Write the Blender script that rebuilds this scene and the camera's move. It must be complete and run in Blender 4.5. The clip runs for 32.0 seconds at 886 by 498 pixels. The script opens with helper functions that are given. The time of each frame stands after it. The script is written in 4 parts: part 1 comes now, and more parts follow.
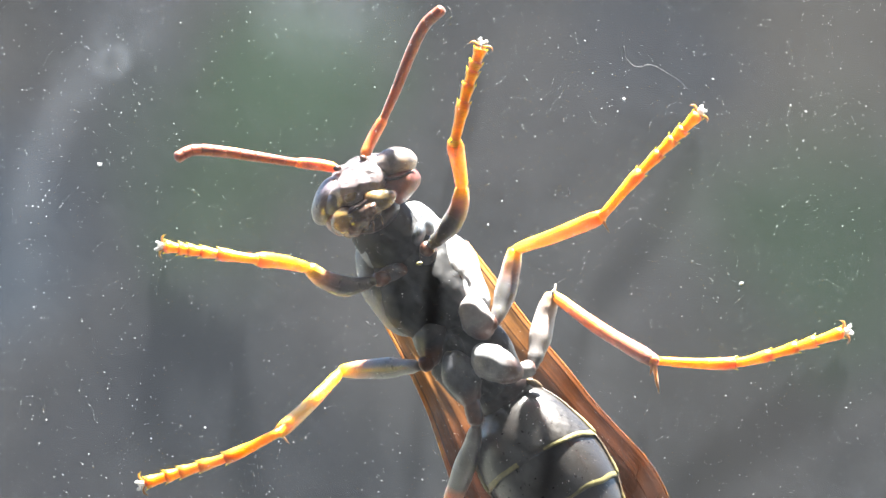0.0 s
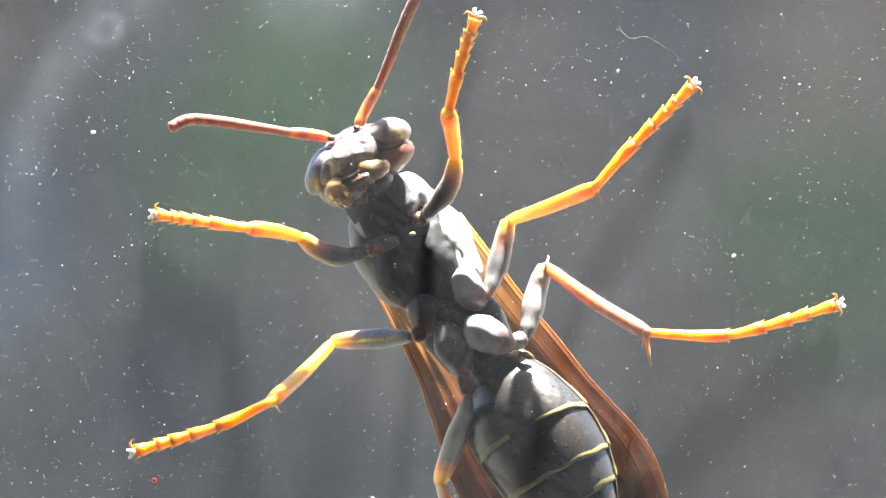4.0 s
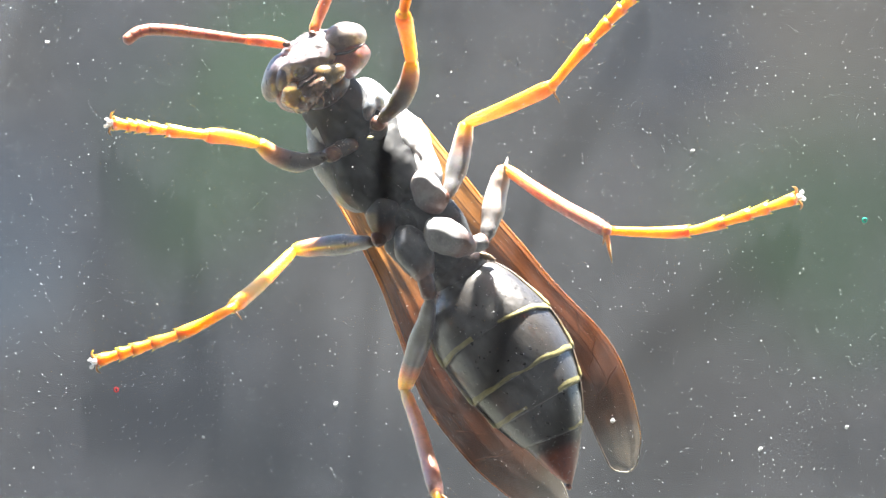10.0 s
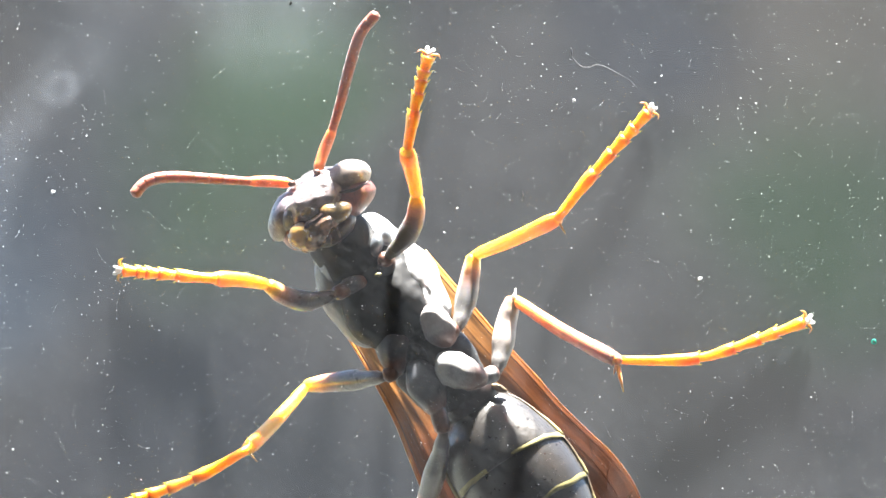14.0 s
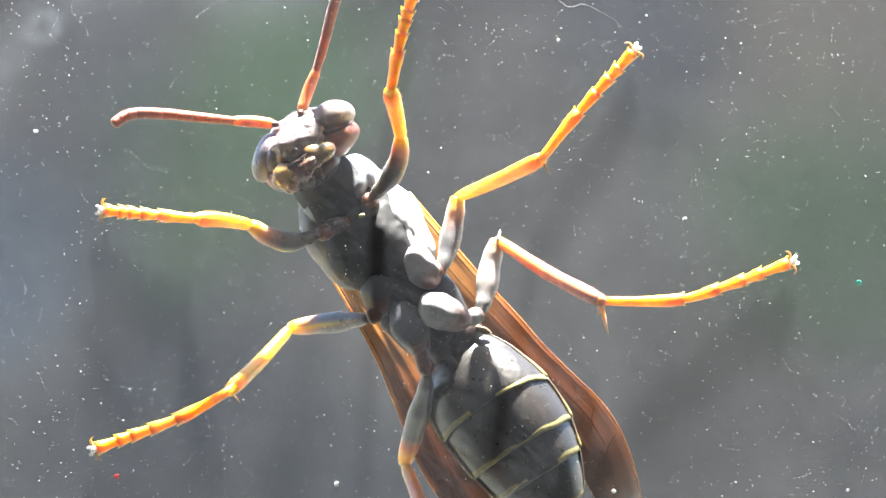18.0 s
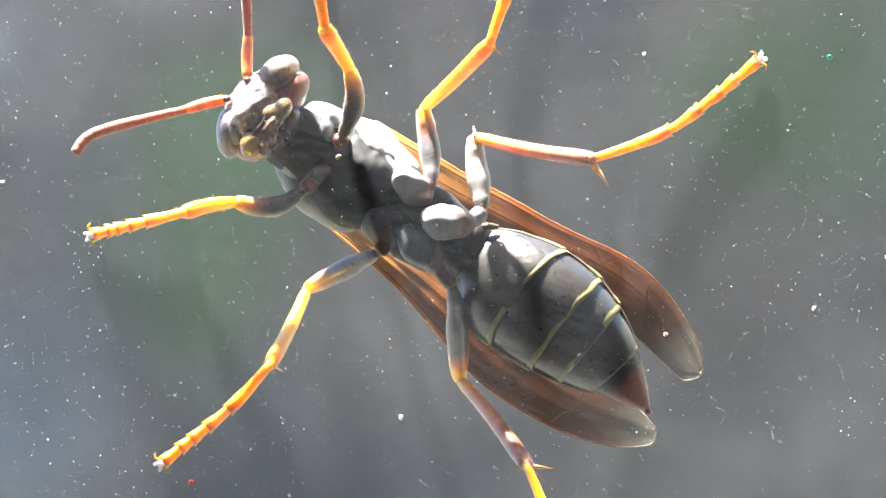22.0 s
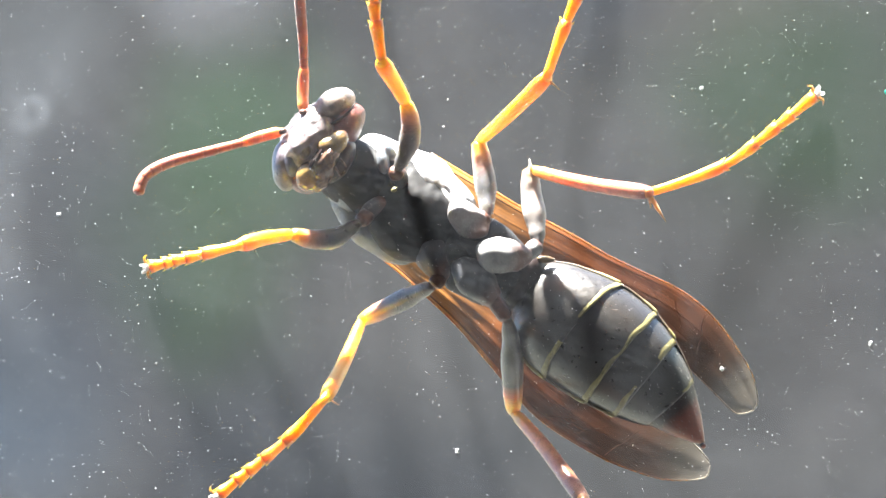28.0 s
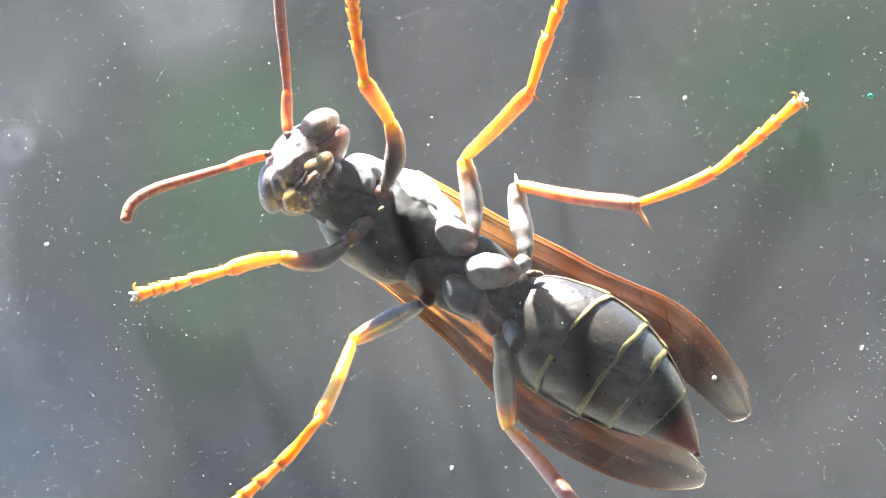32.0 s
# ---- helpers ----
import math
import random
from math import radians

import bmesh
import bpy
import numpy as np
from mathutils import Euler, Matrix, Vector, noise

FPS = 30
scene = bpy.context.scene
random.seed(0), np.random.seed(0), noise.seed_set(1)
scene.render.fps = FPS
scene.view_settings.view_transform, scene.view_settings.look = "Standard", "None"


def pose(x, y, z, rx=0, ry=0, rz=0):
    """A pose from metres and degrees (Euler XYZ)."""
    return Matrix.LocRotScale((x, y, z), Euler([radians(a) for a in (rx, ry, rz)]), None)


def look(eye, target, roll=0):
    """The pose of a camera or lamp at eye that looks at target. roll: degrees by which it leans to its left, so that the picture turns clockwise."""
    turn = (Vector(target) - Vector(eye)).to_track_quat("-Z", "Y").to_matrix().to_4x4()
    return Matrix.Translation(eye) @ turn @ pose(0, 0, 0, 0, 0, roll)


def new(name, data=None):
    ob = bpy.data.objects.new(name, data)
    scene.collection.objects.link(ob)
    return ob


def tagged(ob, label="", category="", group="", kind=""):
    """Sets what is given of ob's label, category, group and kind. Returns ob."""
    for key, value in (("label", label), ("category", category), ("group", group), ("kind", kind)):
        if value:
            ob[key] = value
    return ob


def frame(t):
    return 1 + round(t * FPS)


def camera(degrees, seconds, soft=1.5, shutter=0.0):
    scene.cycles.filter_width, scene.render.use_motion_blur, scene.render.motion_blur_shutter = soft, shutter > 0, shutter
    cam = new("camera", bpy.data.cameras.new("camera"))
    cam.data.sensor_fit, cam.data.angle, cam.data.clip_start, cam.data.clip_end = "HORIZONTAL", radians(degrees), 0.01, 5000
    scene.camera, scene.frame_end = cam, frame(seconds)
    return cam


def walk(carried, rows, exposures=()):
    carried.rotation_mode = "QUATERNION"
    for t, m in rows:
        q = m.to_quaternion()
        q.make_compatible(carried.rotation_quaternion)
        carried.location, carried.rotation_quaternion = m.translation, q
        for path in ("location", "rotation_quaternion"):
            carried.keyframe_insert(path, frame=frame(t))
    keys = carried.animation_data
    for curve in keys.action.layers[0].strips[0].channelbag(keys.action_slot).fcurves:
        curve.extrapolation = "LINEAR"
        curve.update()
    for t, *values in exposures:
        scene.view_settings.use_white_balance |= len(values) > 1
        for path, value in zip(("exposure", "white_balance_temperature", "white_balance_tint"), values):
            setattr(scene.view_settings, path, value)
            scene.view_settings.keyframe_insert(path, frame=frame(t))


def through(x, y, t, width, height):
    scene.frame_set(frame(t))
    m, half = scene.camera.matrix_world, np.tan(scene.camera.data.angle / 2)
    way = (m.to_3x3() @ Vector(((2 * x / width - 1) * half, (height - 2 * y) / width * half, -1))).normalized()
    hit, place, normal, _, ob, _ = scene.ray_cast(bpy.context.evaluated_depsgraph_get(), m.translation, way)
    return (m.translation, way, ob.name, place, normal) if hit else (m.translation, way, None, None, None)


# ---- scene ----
import functools

# A wasp clings to the outside of a dusty window pane, belly towards the camera in the room.
# Plan drawing: 46 units to the millimetre, u to the right, v down, h = millimetres behind the pane's inner face.
UNIT = 1 / 46000
DIST = 0.1948
cam = camera(10.0, 32.0, 1.5)
ROWS = [  # seconds, u and v of the eye from the plan's centre, roll, distance as a share of DIST
    (0, -52.73, -172.74, 0.06, 1.0006),
    (0.5, -56.91, -168.87, -0.03, 1.0002),
    (1, -50.34, -159.21, 0.09, 0.9990),
    (1.5, -46.52, -168.14, 0.05, 1.0007),
    (2, -58.12, -166.81, -0.11, 1.0011),
    (2.5, -58.20, -153.56, -0.19, 0.9998),
    (3, -60.91, -156.26, -0.32, 1.0013),
    (3.5, -43.00, -123.83, -0.34, 1.0009),
    (5.5, -36.00, -115.07, -0.32, 1.0014),
    (6, -22.47, -86.00, -0.24, 1.0003),
    (6.5, -8.15, -80.47, 0.11, 1.0006),
    (7, -3.99, -65.83, 0.13, 1.0001),
    (7.5, -9.50, -38.55, -0.08, 0.9999),
    (8, 6.46, -39.94, 0.47, 1.0003),
    (8.5, -11.97, -43.10, 0.03, 1.0002),
    (9, 0.00, 0.00, -0.00, 1.0000),
    (9.5, 32.02, 38.00, 0.85, 0.9982),
    (10, 31.86, 54.38, 0.99, 0.9978),
    (10.5, 25.28, 15.16, 1.09, 0.9985),
    (11, 0.37, -43.22, 0.98, 0.9994),
    (11.5, 9.23, -100.85, 1.51, 0.9994),
    (12, 15.90, -136.27, 1.73, 0.9991),
    (12.5, 21.17, -160.89, 2.37, 1.0013),
    (13, 29.93, -165.53, 3.15, 0.9993),
    (13.5, 32.42, -184.53, 3.48, 1.0003),
    (14, 23.20, -186.69, 2.93, 1.0008),
    (14.5, 54.12, -150.44, 3.52, 0.9990),
    (15, 47.09, -144.93, 3.25, 0.9995),
    (15.5, 55.74, -98.66, 3.26, 0.9982),
    (17.5, 48.73, -78.65, 2.90, 0.9986),
    (18, 46.62, -79.49, 2.86, 0.9976),
    (18.5, 51.40, -92.06, 3.16, 0.9985),
    (19, 72.16, 9.31, 4.55, 0.9999),
    (19.5, 105.83, 79.41, 8.55, 0.9951),
    (20, 121.62, 115.02, 11.22, 0.9946),
    (20.5, 69.57, 131.22, 14.00, 0.9939),
    (21, 72.34, 127.53, 16.73, 0.9955),
    (21.5, 20.00, 56.80, 19.20, 0.9954),
    (22, 17.28, 76.30, 21.85, 0.9980),
    (22.5, -28.51, -6.82, 22.20, 0.9965),
    (23, -33.40, -42.69, 22.36, 0.9987),
    (23.5, -39.27, -22.67, 22.24, 0.9978),
    (24, -40.97, -21.97, 22.19, 0.9975),
    (24.5, -39.59, -26.61, 22.04, 0.9972),
    (25, -39.60, -26.15, 22.09, 0.9972),
    (25.5, -43.68, -20.38, 22.11, 0.9972),
    (27.5, -52.02, -16.85, 21.63, 0.9981),
    (28, -53.43, -15.60, 21.66, 0.9972),
    (28.5, -53.43, -15.60, 21.66, 0.9972),
    (29, -51.48, -16.43, 21.66, 0.9972),
    (29.5, -51.31, -15.71, 21.82, 0.9978),
    (30, -50.95, -14.32, 21.94, 0.9969),
    (30.5, -41.24, -20.85, 22.54, 0.9966),
    (31, -35.40, -23.15, 22.76, 0.9957),
    (31.5, -28.66, -25.46, 23.29, 0.9973),
    (32, -22.43, -36.75, 23.47, 0.9973),
]
walk(cam, [(t, pose(u * UNIT, -DIST * k, -v * UNIT, 90, roll, 0)) for t, u, v, roll, k in ROWS],
     [(0, 4.20), (3.5, 4.17), (6, 4.36), (19, 4.36), (21, 4.39), (25.5, 4.38), (28, 4.41), (30, 4.48), (31, 4.48), (32, 4.43)])

# ---- light ----
SUN_TO = Vector((0.14, 0.152, 0.955)).normalized()   # towards the sun
world = bpy.data.worlds.new("sky")
scene.world = world
world.use_nodes = True
wn = world.node_tree.nodes
sky = wn.new("ShaderNodeTexSky")
sky.sky_type, sky.sun_disc = "NISHITA", False
sky.sun_elevation = math.asin(SUN_TO.z)
sky.sun_rotation = math.atan2(SUN_TO.x, SUN_TO.y)
wn["Background"].inputs["Strength"].default_value = 0.022
world.node_tree.links.new(sky.outputs[0], wn["Background"].inputs["Color"])
sun = new("sun", bpy.data.lights.new("sun", "SUN"))
sun.data.energy, sun.data.angle, sun.data.color = 5.0, radians(4.0), (1.0, 0.95, 0.88)
sun.matrix_world = look(SUN_TO * 5, (0, 0, 0))


# ---- helpers ----
def at(u, v, h=0.0):
    k = UNIT * (1 + h * 0.001 / DIST)
    return Vector(((u - 784) * k, h * 0.001, (441 - v) * k))


def link(name, bm, material, parent=None, label="", smooth=True):
    me = bpy.data.meshes.new(name)
    bm.normal_update()
    bm.to_mesh(me)
    bm.free()
    if smooth:
        for p in me.polygons:
            p.use_smooth = True
    me.materials.append(material)
    ob = new(name, me)
    if parent:
        ob.parent = parent
    if label:
        tagged(ob, label)
    return ob


def part(name, bm, material, parent, label="", smooth=True):
    return link(name, bm, material, parent, label, smooth)


def spline(points, n):
    """Catmull-Rom through tuples, n steps a span."""
    p = [Vector(q) for q in points]
    p = [p[0] * 2 - p[1]] + p + [p[-1] * 2 - p[-2]]
    out = []
    for i in range(1, len(p) - 2):
        a, b, c, d = p[i - 1:i + 3]
        for k in range(n):
            t = k / n
            out.append(0.5 * (2 * b + (c - a) * t + (2 * a - 5 * b + 4 * c - d) * t * t + (3 * b - a - 3 * c + d) * t ** 3))
    out.append(p[-2])
    return out


def tube(path, radius, seg=12, bm=None, origin=Vector(), rough=0.0):
    """A tube along points of space; radius(t) in metres for t from 0 to 1, rounded ends."""
    bm = bm or bmesh.new()
    lay = bm.verts.layers.float.get("along") or bm.verts.layers.float.new("along")
    n = len(path)
    run = [0.0]
    for a, b in zip(path, path[1:]):
        run.append(run[-1] + (b - a).length)
    total = run[-1]
    rings, side = [], None
    for i, p in enumerate(path):
        d = (path[min(i + 1, n - 1)] - path[max(i - 1, 0)]).normalized()
        side = (side - d * side.dot(d)) if side else d.cross(Vector((0, 1, 0.013)))
        side.normalize()
        up = d.cross(side)
        t = run[i] / total
        r = radius(t)
        ring = []
        for k in range(seg):
            w = 2 * math.pi * k / seg
            q = p + side * (math.cos(w) * r) + up * (math.sin(w) * r)
            if rough:
                q += noise.noise_vector(q * 9000) * r * rough
            v = bm.verts.new(q - origin)
            v[lay] = t
            ring.append(v)
        rings.append(ring)
    for a, b in zip(rings, rings[1:]):
        for k in range(seg):
            bm.faces.new((a[k], a[(k + 1) % seg], b[(k + 1) % seg], b[k]))
    for ring, p, t in ((rings[0], path[0], 0.0), (rings[-1], path[-1], 1.0)):
        d = (path[0] - path[1]) if t == 0 else (path[-1] - path[-2])
        r = radius(t)
        v = bm.verts.new(p + d.normalized() * r * 0.45 - origin)
        v[lay] = t
        for k in range(seg):
            f = (ring[k], ring[(k + 1) % seg], v)
            bm.faces.new(f if t else f[::-1])
    bmesh.ops.recalc_face_normals(bm, faces=bm.faces)
    return bm


def ramp(stops):
    """A function from a list of (t, value)."""
    def f(t):
        for (a, x), (b, y) in zip(stops, stops[1:]):
            if t <= b:
                s = (t - a) / (b - a) if b > a else 1
                s = s * s * (3 - 2 * s)
                return (x + (y - x) * s) * UNIT
        return stops[-1][1] * UNIT
    return f


def blob(u, v, h, a, b, c, turn=0, lump=0.0, power=1.0, bm=None, seg=28, freq=1000):
    """A rounded body: half sizes a along turn (degrees clockwise from the right), b across, c in depth, in plan units."""
    bm = bm or bmesh.new()
    lay = bm.verts.layers.float.get("along") or bm.verts.layers.float.new("along")
    made = bmesh.ops.create_uvsphere(bm, u_segments=seg, v_segments=seg * 2 // 3, radius=1)["verts"]
    w = radians(turn)
    ex, ez = Vector((math.cos(w), 0, -math.sin(w))), Vector((math.sin(w), 0, math.cos(w)))
    ey = Vector((0, 1, 0))
    mid = at(u, v, h)
    for vert in made:
        x, y, z = vert.co
        if power != 1.0:
            x, y, z = (math.copysign(abs(k) ** power, k) for k in (x, y, z))
        vert[lay] = (x + 1) / 2
        p = mid + ex * (x * a * UNIT) + ez * (z * b * UNIT) + ey * (y * c * UNIT)
        if lump:
            p += (noise.noise_vector(p * freq) + noise.noise_vector(p * freq * 2.7) * 0.4) * lump * UNIT
        vert.co = p
    return bm


def fused(groups, soft=16.0, seam=4.0, lump=0.0, freq=1000, step=2.8, cut=(), soft_cut=5.0):
    """Rounded bodies grown together: (u, v, h, a, b, c, turn) as for blob; groups meet in seams, cut ones are hollowed out."""
    every = [b for g in groups for b in g]
    reach = [(at(*b[:3]) / UNIT, max(b[3:6])) for b in every]
    lo = [min(m[i] - r for m, r in reach) - 4 * step for i in range(3)]
    size = [int((max(m[i] + r for m, r in reach) + 4 * step - lo[i]) / step) + 1 for i in range(3)]
    grid = np.meshgrid(*[lo[i] + step * np.arange(size[i]) for i in range(3)], indexing="ij")

    def away(b):
        mid = at(*b[:3]) / UNIT
        w = radians(b[6])
        x, y, z = (grid[i] - mid[i] for i in range(3))
        p = (x * math.cos(w) - z * math.sin(w), x * math.sin(w) + z * math.cos(w), y)
        k0 = np.sqrt(sum((q / r) ** 2 for q, r in zip(p, b[3:6]))) + 1e-6
        k1 = np.sqrt(sum((q / r ** 2) ** 2 for q, r in zip(p, b[3:6]))) + 1e-9
        return k0 * (k0 - 1) / k1

    def meet(a, b, k):
        t = np.clip(0.5 + 0.5 * (b - a) / k, 0, 1)
        return b * (1 - t) + a * t - k * t * (1 - t)
    field = functools.reduce(lambda a, b: meet(a, b, seam), [functools.reduce(lambda a, b: meet(a, b, soft), [away(b) for b in g]) for g in groups])
    for b in cut:
        field = -meet(-field, away(b), soft_cut)
    inside = field < 0
    cells = tuple(n - 1 for n in size)
    total, count = np.zeros(cells + (3,)), np.zeros(cells)
    for ax in range(3):
        others = [i for i in range(3) if i != ax]
        for da in (0, 1):
            for db in (0, 1):
                off = [0, 0, 0]
                off[others[0]], off[others[1]] = da, db
                one = tuple(slice(off[i], off[i] + cells[i]) for i in range(3))
                off2 = list(off)
                off2[ax] = 1
                two = tuple(slice(off2[i], off2[i] + cells[i]) for i in range(3))
                hit = inside[one] != inside[two]
                t = np.where(hit, field[one] / np.where(hit, field[one] - field[two], 1), 0)
                for i in range(3):
                    total[..., i] += np.where(hit, t if i == ax else off[i], 0)
                count += hit
    used = np.argwhere(count > 0)
    index = np.full(cells, -1)
    index[tuple(used.T)] = np.arange(len(used))
    spots = (used + total[tuple(used.T)] / count[tuple(used.T)][:, None]) * step + np.array(lo)
    quads = []
    for ax in range(3):
        a, b = [i for i in range(3) if i != ax]
        first = [slice(1, cells[i]) for i in range(3)]
        first[ax] = slice(0, cells[ax])
        nxt = list(first)
        nxt[ax] = slice(1, cells[ax] + 1)
        where = np.argwhere(inside[tuple(first)] != inside[tuple(nxt)])
        where[:, a] += 1
        where[:, b] += 1
        ring = []
        for da, db in ((0, 0), (1, 0), (1, 1), (0, 1)):
            c = where.copy()
            c[:, a] -= da
            c[:, b] -= db
            ring.append(index[tuple(c.T)])
        quads.append(np.stack(ring, 1))
    me = bpy.data.meshes.new("grown")
    me.from_pydata((spots * UNIT).tolist(), [], np.concatenate(quads).tolist())
    bm = bmesh.new()
    bm.from_mesh(me)
    bpy.data.meshes.remove(me)
    for v in bm.verts if lump else ():
        v.co += (noise.noise_vector(v.co * freq) + noise.noise_vector(v.co * freq * 2.7) * 0.4) * lump * UNIT
    lay = bm.verts.layers.float.new("along")
    first = groups[0][0]
    mid, w = at(*first[:3]), radians(first[6])
    for v in bm.verts:
        d = (v.co - mid) / UNIT
        v[lay] = min(1.0, max(0.0, 0.5 + 0.5 * (d.x * math.cos(w) - d.z * math.sin(w)) / first[3]))
    bmesh.ops.smooth_vert(bm, verts=bm.verts, factor=0.5)
    bmesh.ops.recalc_face_normals(bm, faces=bm.faces)
    return bm


def mat(name):
    m = bpy.data.materials.new(name)
    m.use_nodes = True
    nt = m.node_tree
    bsdf = nt.nodes["Principled BSDF"]
    return m, nt, bsdf


def node(nt, kind, **inputs):
    n = nt.nodes.new(kind)
    for key, value in inputs.items():
        n.inputs[key.replace("_", " ")].default_value = value
    return n


def colours(nt, stops, source):
    r = nt.nodes.new("ShaderNodeValToRGB")
    e = r.color_ramp.elements
    while len(e) < len(stops):
        e.new(0.5)
    for k, (t, c) in zip(e, stops):
        k.position, k.color = t, (*c, 1)
    nt.links.new(source, r.inputs[0])
    return r.outputs[0]


def noise_of(nt, scale, detail=4.0, rough=0.6):
    co = nt.nodes.new("ShaderNodeTexCoord")
    n = node(nt, "ShaderNodeTexNoise", Scale=scale, Detail=detail, Roughness=rough)
    nt.links.new(co.outputs["Object"], n.inputs["Vector"])
    return n.outputs[0]


def blend(nt, kind, fac, a, b):
    m = nt.nodes.new("ShaderNodeMix")
    m.data_type, m.blend_type = "RGBA", kind
    for slot, value in ((0, fac), (6, a), (7, b)):
        if isinstance(value, bpy.types.NodeSocket):
            nt.links.new(value, m.inputs[slot])
        else:
            m.inputs[slot].default_value = value if slot == 0 else (*value, 1)
    return m.outputs[2]


def bump(nt, bsdf, source, strength, distance):
    b = node(nt, "ShaderNodeBump", Strength=strength, Distance=distance)
    nt.links.new(source, b.inputs["Height"])
    nt.links.new(b.outputs[0], bsdf.inputs["Normal"])


def along_of(nt):
    a = nt.nodes.new("ShaderNodeAttribute")
    a.attribute_name = "along"
    return a.outputs["Fac"]


def cuticle(name, stops, rough=0.4, through=0.0, grain=0.35, spec=0.5, glow=(1.0, 0.68, 0.08), fuzz=0.0, relief=0.2, patchy=0.0, patch=620):
    """Insect cuticle: colour runs along the part, mottled; through is the share of light that passes."""
    m, nt, bsdf = mat(name)
    col = colours(nt, stops, along_of(nt)) if len(stops) > 1 else None
    mott = colours(nt, [(0.3, (1 - grain,) * 3), (0.7, (1.0,) * 3)], noise_of(nt, 2600, 5))
    base = blend(nt, "MULTIPLY", 1.0, col if col else stops[0][1], mott)
    if patchy:
        base = blend(nt, "MULTIPLY", 1.0, base, colours(nt, [(0.43, (1 - patchy,) * 3), (0.55, (1.0,) * 3)], noise_of(nt, patch, 6, 0.68)))
    nt.links.new(base, bsdf.inputs["Base Color"])
    fine = noise_of(nt, 11000, 2)
    rr = colours(nt, [(0.3, (rough * 0.75,) * 3), (0.75, (min(1, rough * 1.3),) * 3)], noise_of(nt, 3800, 4))
    nt.links.new(rr, bsdf.inputs["Roughness"])
    bsdf.inputs["Specular IOR Level"].default_value = spec
    if fuzz:
        bsdf.inputs["Sheen Weight"].default_value = fuzz
        bsdf.inputs["Sheen Roughness"].default_value = 0.4
    bump(nt, bsdf, fine, relief, 0.000012)
    if through:
        bsdf.inputs["Subsurface Weight"].default_value = through
        bsdf.inputs["Subsurface Radius"].default_value = glow
        bsdf.inputs["Subsurface Scale"].default_value = 0.0008
    return m


def downy(name, dark, pale, rough=0.36, spec=0.45, lie=58, red=None):
    """Dark cuticle under short silvery down that lies backwards along the body; lie: its direction in degrees."""
    m, nt, bsdf = mat(name)
    co = nt.nodes.new("ShaderNodeTexCoord")
    turn = node(nt, "ShaderNodeMapping", Rotation=(0, radians(lie), 0), Scale=(2.6, 1, 1))
    turn.vector_type = "TEXTURE"
    nt.links.new(co.outputs["Object"], turn.inputs[0])
    hairs = node(nt, "ShaderNodeTexNoise", Scale=19000, Detail=3, Roughness=0.6)
    nt.links.new(turn.outputs[0], hairs.inputs["Vector"])
    thick = colours(nt, [(0.34, (0.5,) * 3), (0.62, (1.0,) * 3)], noise_of(nt, 700, 6, 0.66))
    strand = colours(nt, [(0.30, (0.52,) * 3), (0.72, (1.0,) * 3)], hairs.outputs[0])
    share = blend(nt, "MULTIPLY", 1.0, thick, strand)
    skin = dark
    if red:
        skin = blend(nt, "MIX", colours(nt, [(0.5, (0.0,) * 3), (0.66, (1.0,) * 3)], noise_of(nt, 420, 3)), dark, red)
        end = colours(nt, [(0.60, (1.0,) * 3), (0.88, (0.12,) * 3)], along_of(nt))
        share = blend(nt, "MULTIPLY", 1.0, share, end)
        skin = blend(nt, "MIX", colours(nt, [(0.62, (0.0,) * 3), (0.88, (1.0,) * 3)], along_of(nt)), skin, red)
    nt.links.new(blend(nt, "MIX", share, skin, pale), bsdf.inputs["Base Color"])
    rr = colours(nt, [(0.0, (rough,) * 3), (1.0, (min(1, rough + 0.3),) * 3)], share)
    nt.links.new(rr, bsdf.inputs["Roughness"])
    bsdf.inputs["Specular IOR Level"].default_value = spec
    bsdf.inputs["Sheen Weight"].default_value = 0.015
    bsdf.inputs["Sheen Roughness"].default_value = 0.4
    lumps = node(nt, "ShaderNodeBump", Strength=0.05, Distance=0.00006)
    nt.links.new(noise_of(nt, 1500, 4, 0.6), lumps.inputs["Height"])
    b = node(nt, "ShaderNodeBump", Strength=0.06, Distance=0.00001)
    nt.links.new(hairs.outputs[0], b.inputs["Height"])
    nt.links.new(lumps.outputs[0], b.inputs["Normal"])
    nt.links.new(b.outputs[0], bsdf.inputs["Normal"])
    return m


# ---- materials ----
ORANGE, AMBER = (0.98, 0.63, 0.012), (0.96, 0.54, 0.010)
SOOT = (0.085, 0.083, 0.086)
black = downy("black_cuticle", (0.0026, 0.0029, 0.004), (0.0055, 0.006, 0.0075), rough=0.44, spec=0.32)
# Light is put into hip colour: pale copy for sunlit hips, dark for shaded.
hip_sunlit = downy("sunlit_downy_hip", (0.014, 0.014, 0.016), (0.31, 0.31, 0.315), red=(0.085, 0.032, 0.022))
hip_shaded = downy("hip_cuticle", (0.012, 0.0125, 0.017), (0.055, 0.06, 0.072), rough=0.38, spec=0.4, red=(0.075, 0.026, 0.016))
# One flank cuticle, two copies: sunlight and shade are put into their colours.
flank = downy("sunlit_downy_cuticle", (0.018, 0.018, 0.020), (0.42, 0.42, 0.43))
shaded_flank = downy("shaded_downy_cuticle", (0.016, 0.019, 0.024), (0.20, 0.225, 0.26), rough=0.3, spec=0.6)
gaster_mat = cuticle("gaster_cuticle", [(0, (0.016, 0.0135, 0.012))], 0.34, spec=0.85, fuzz=0.03, grain=0.4, relief=0.12)
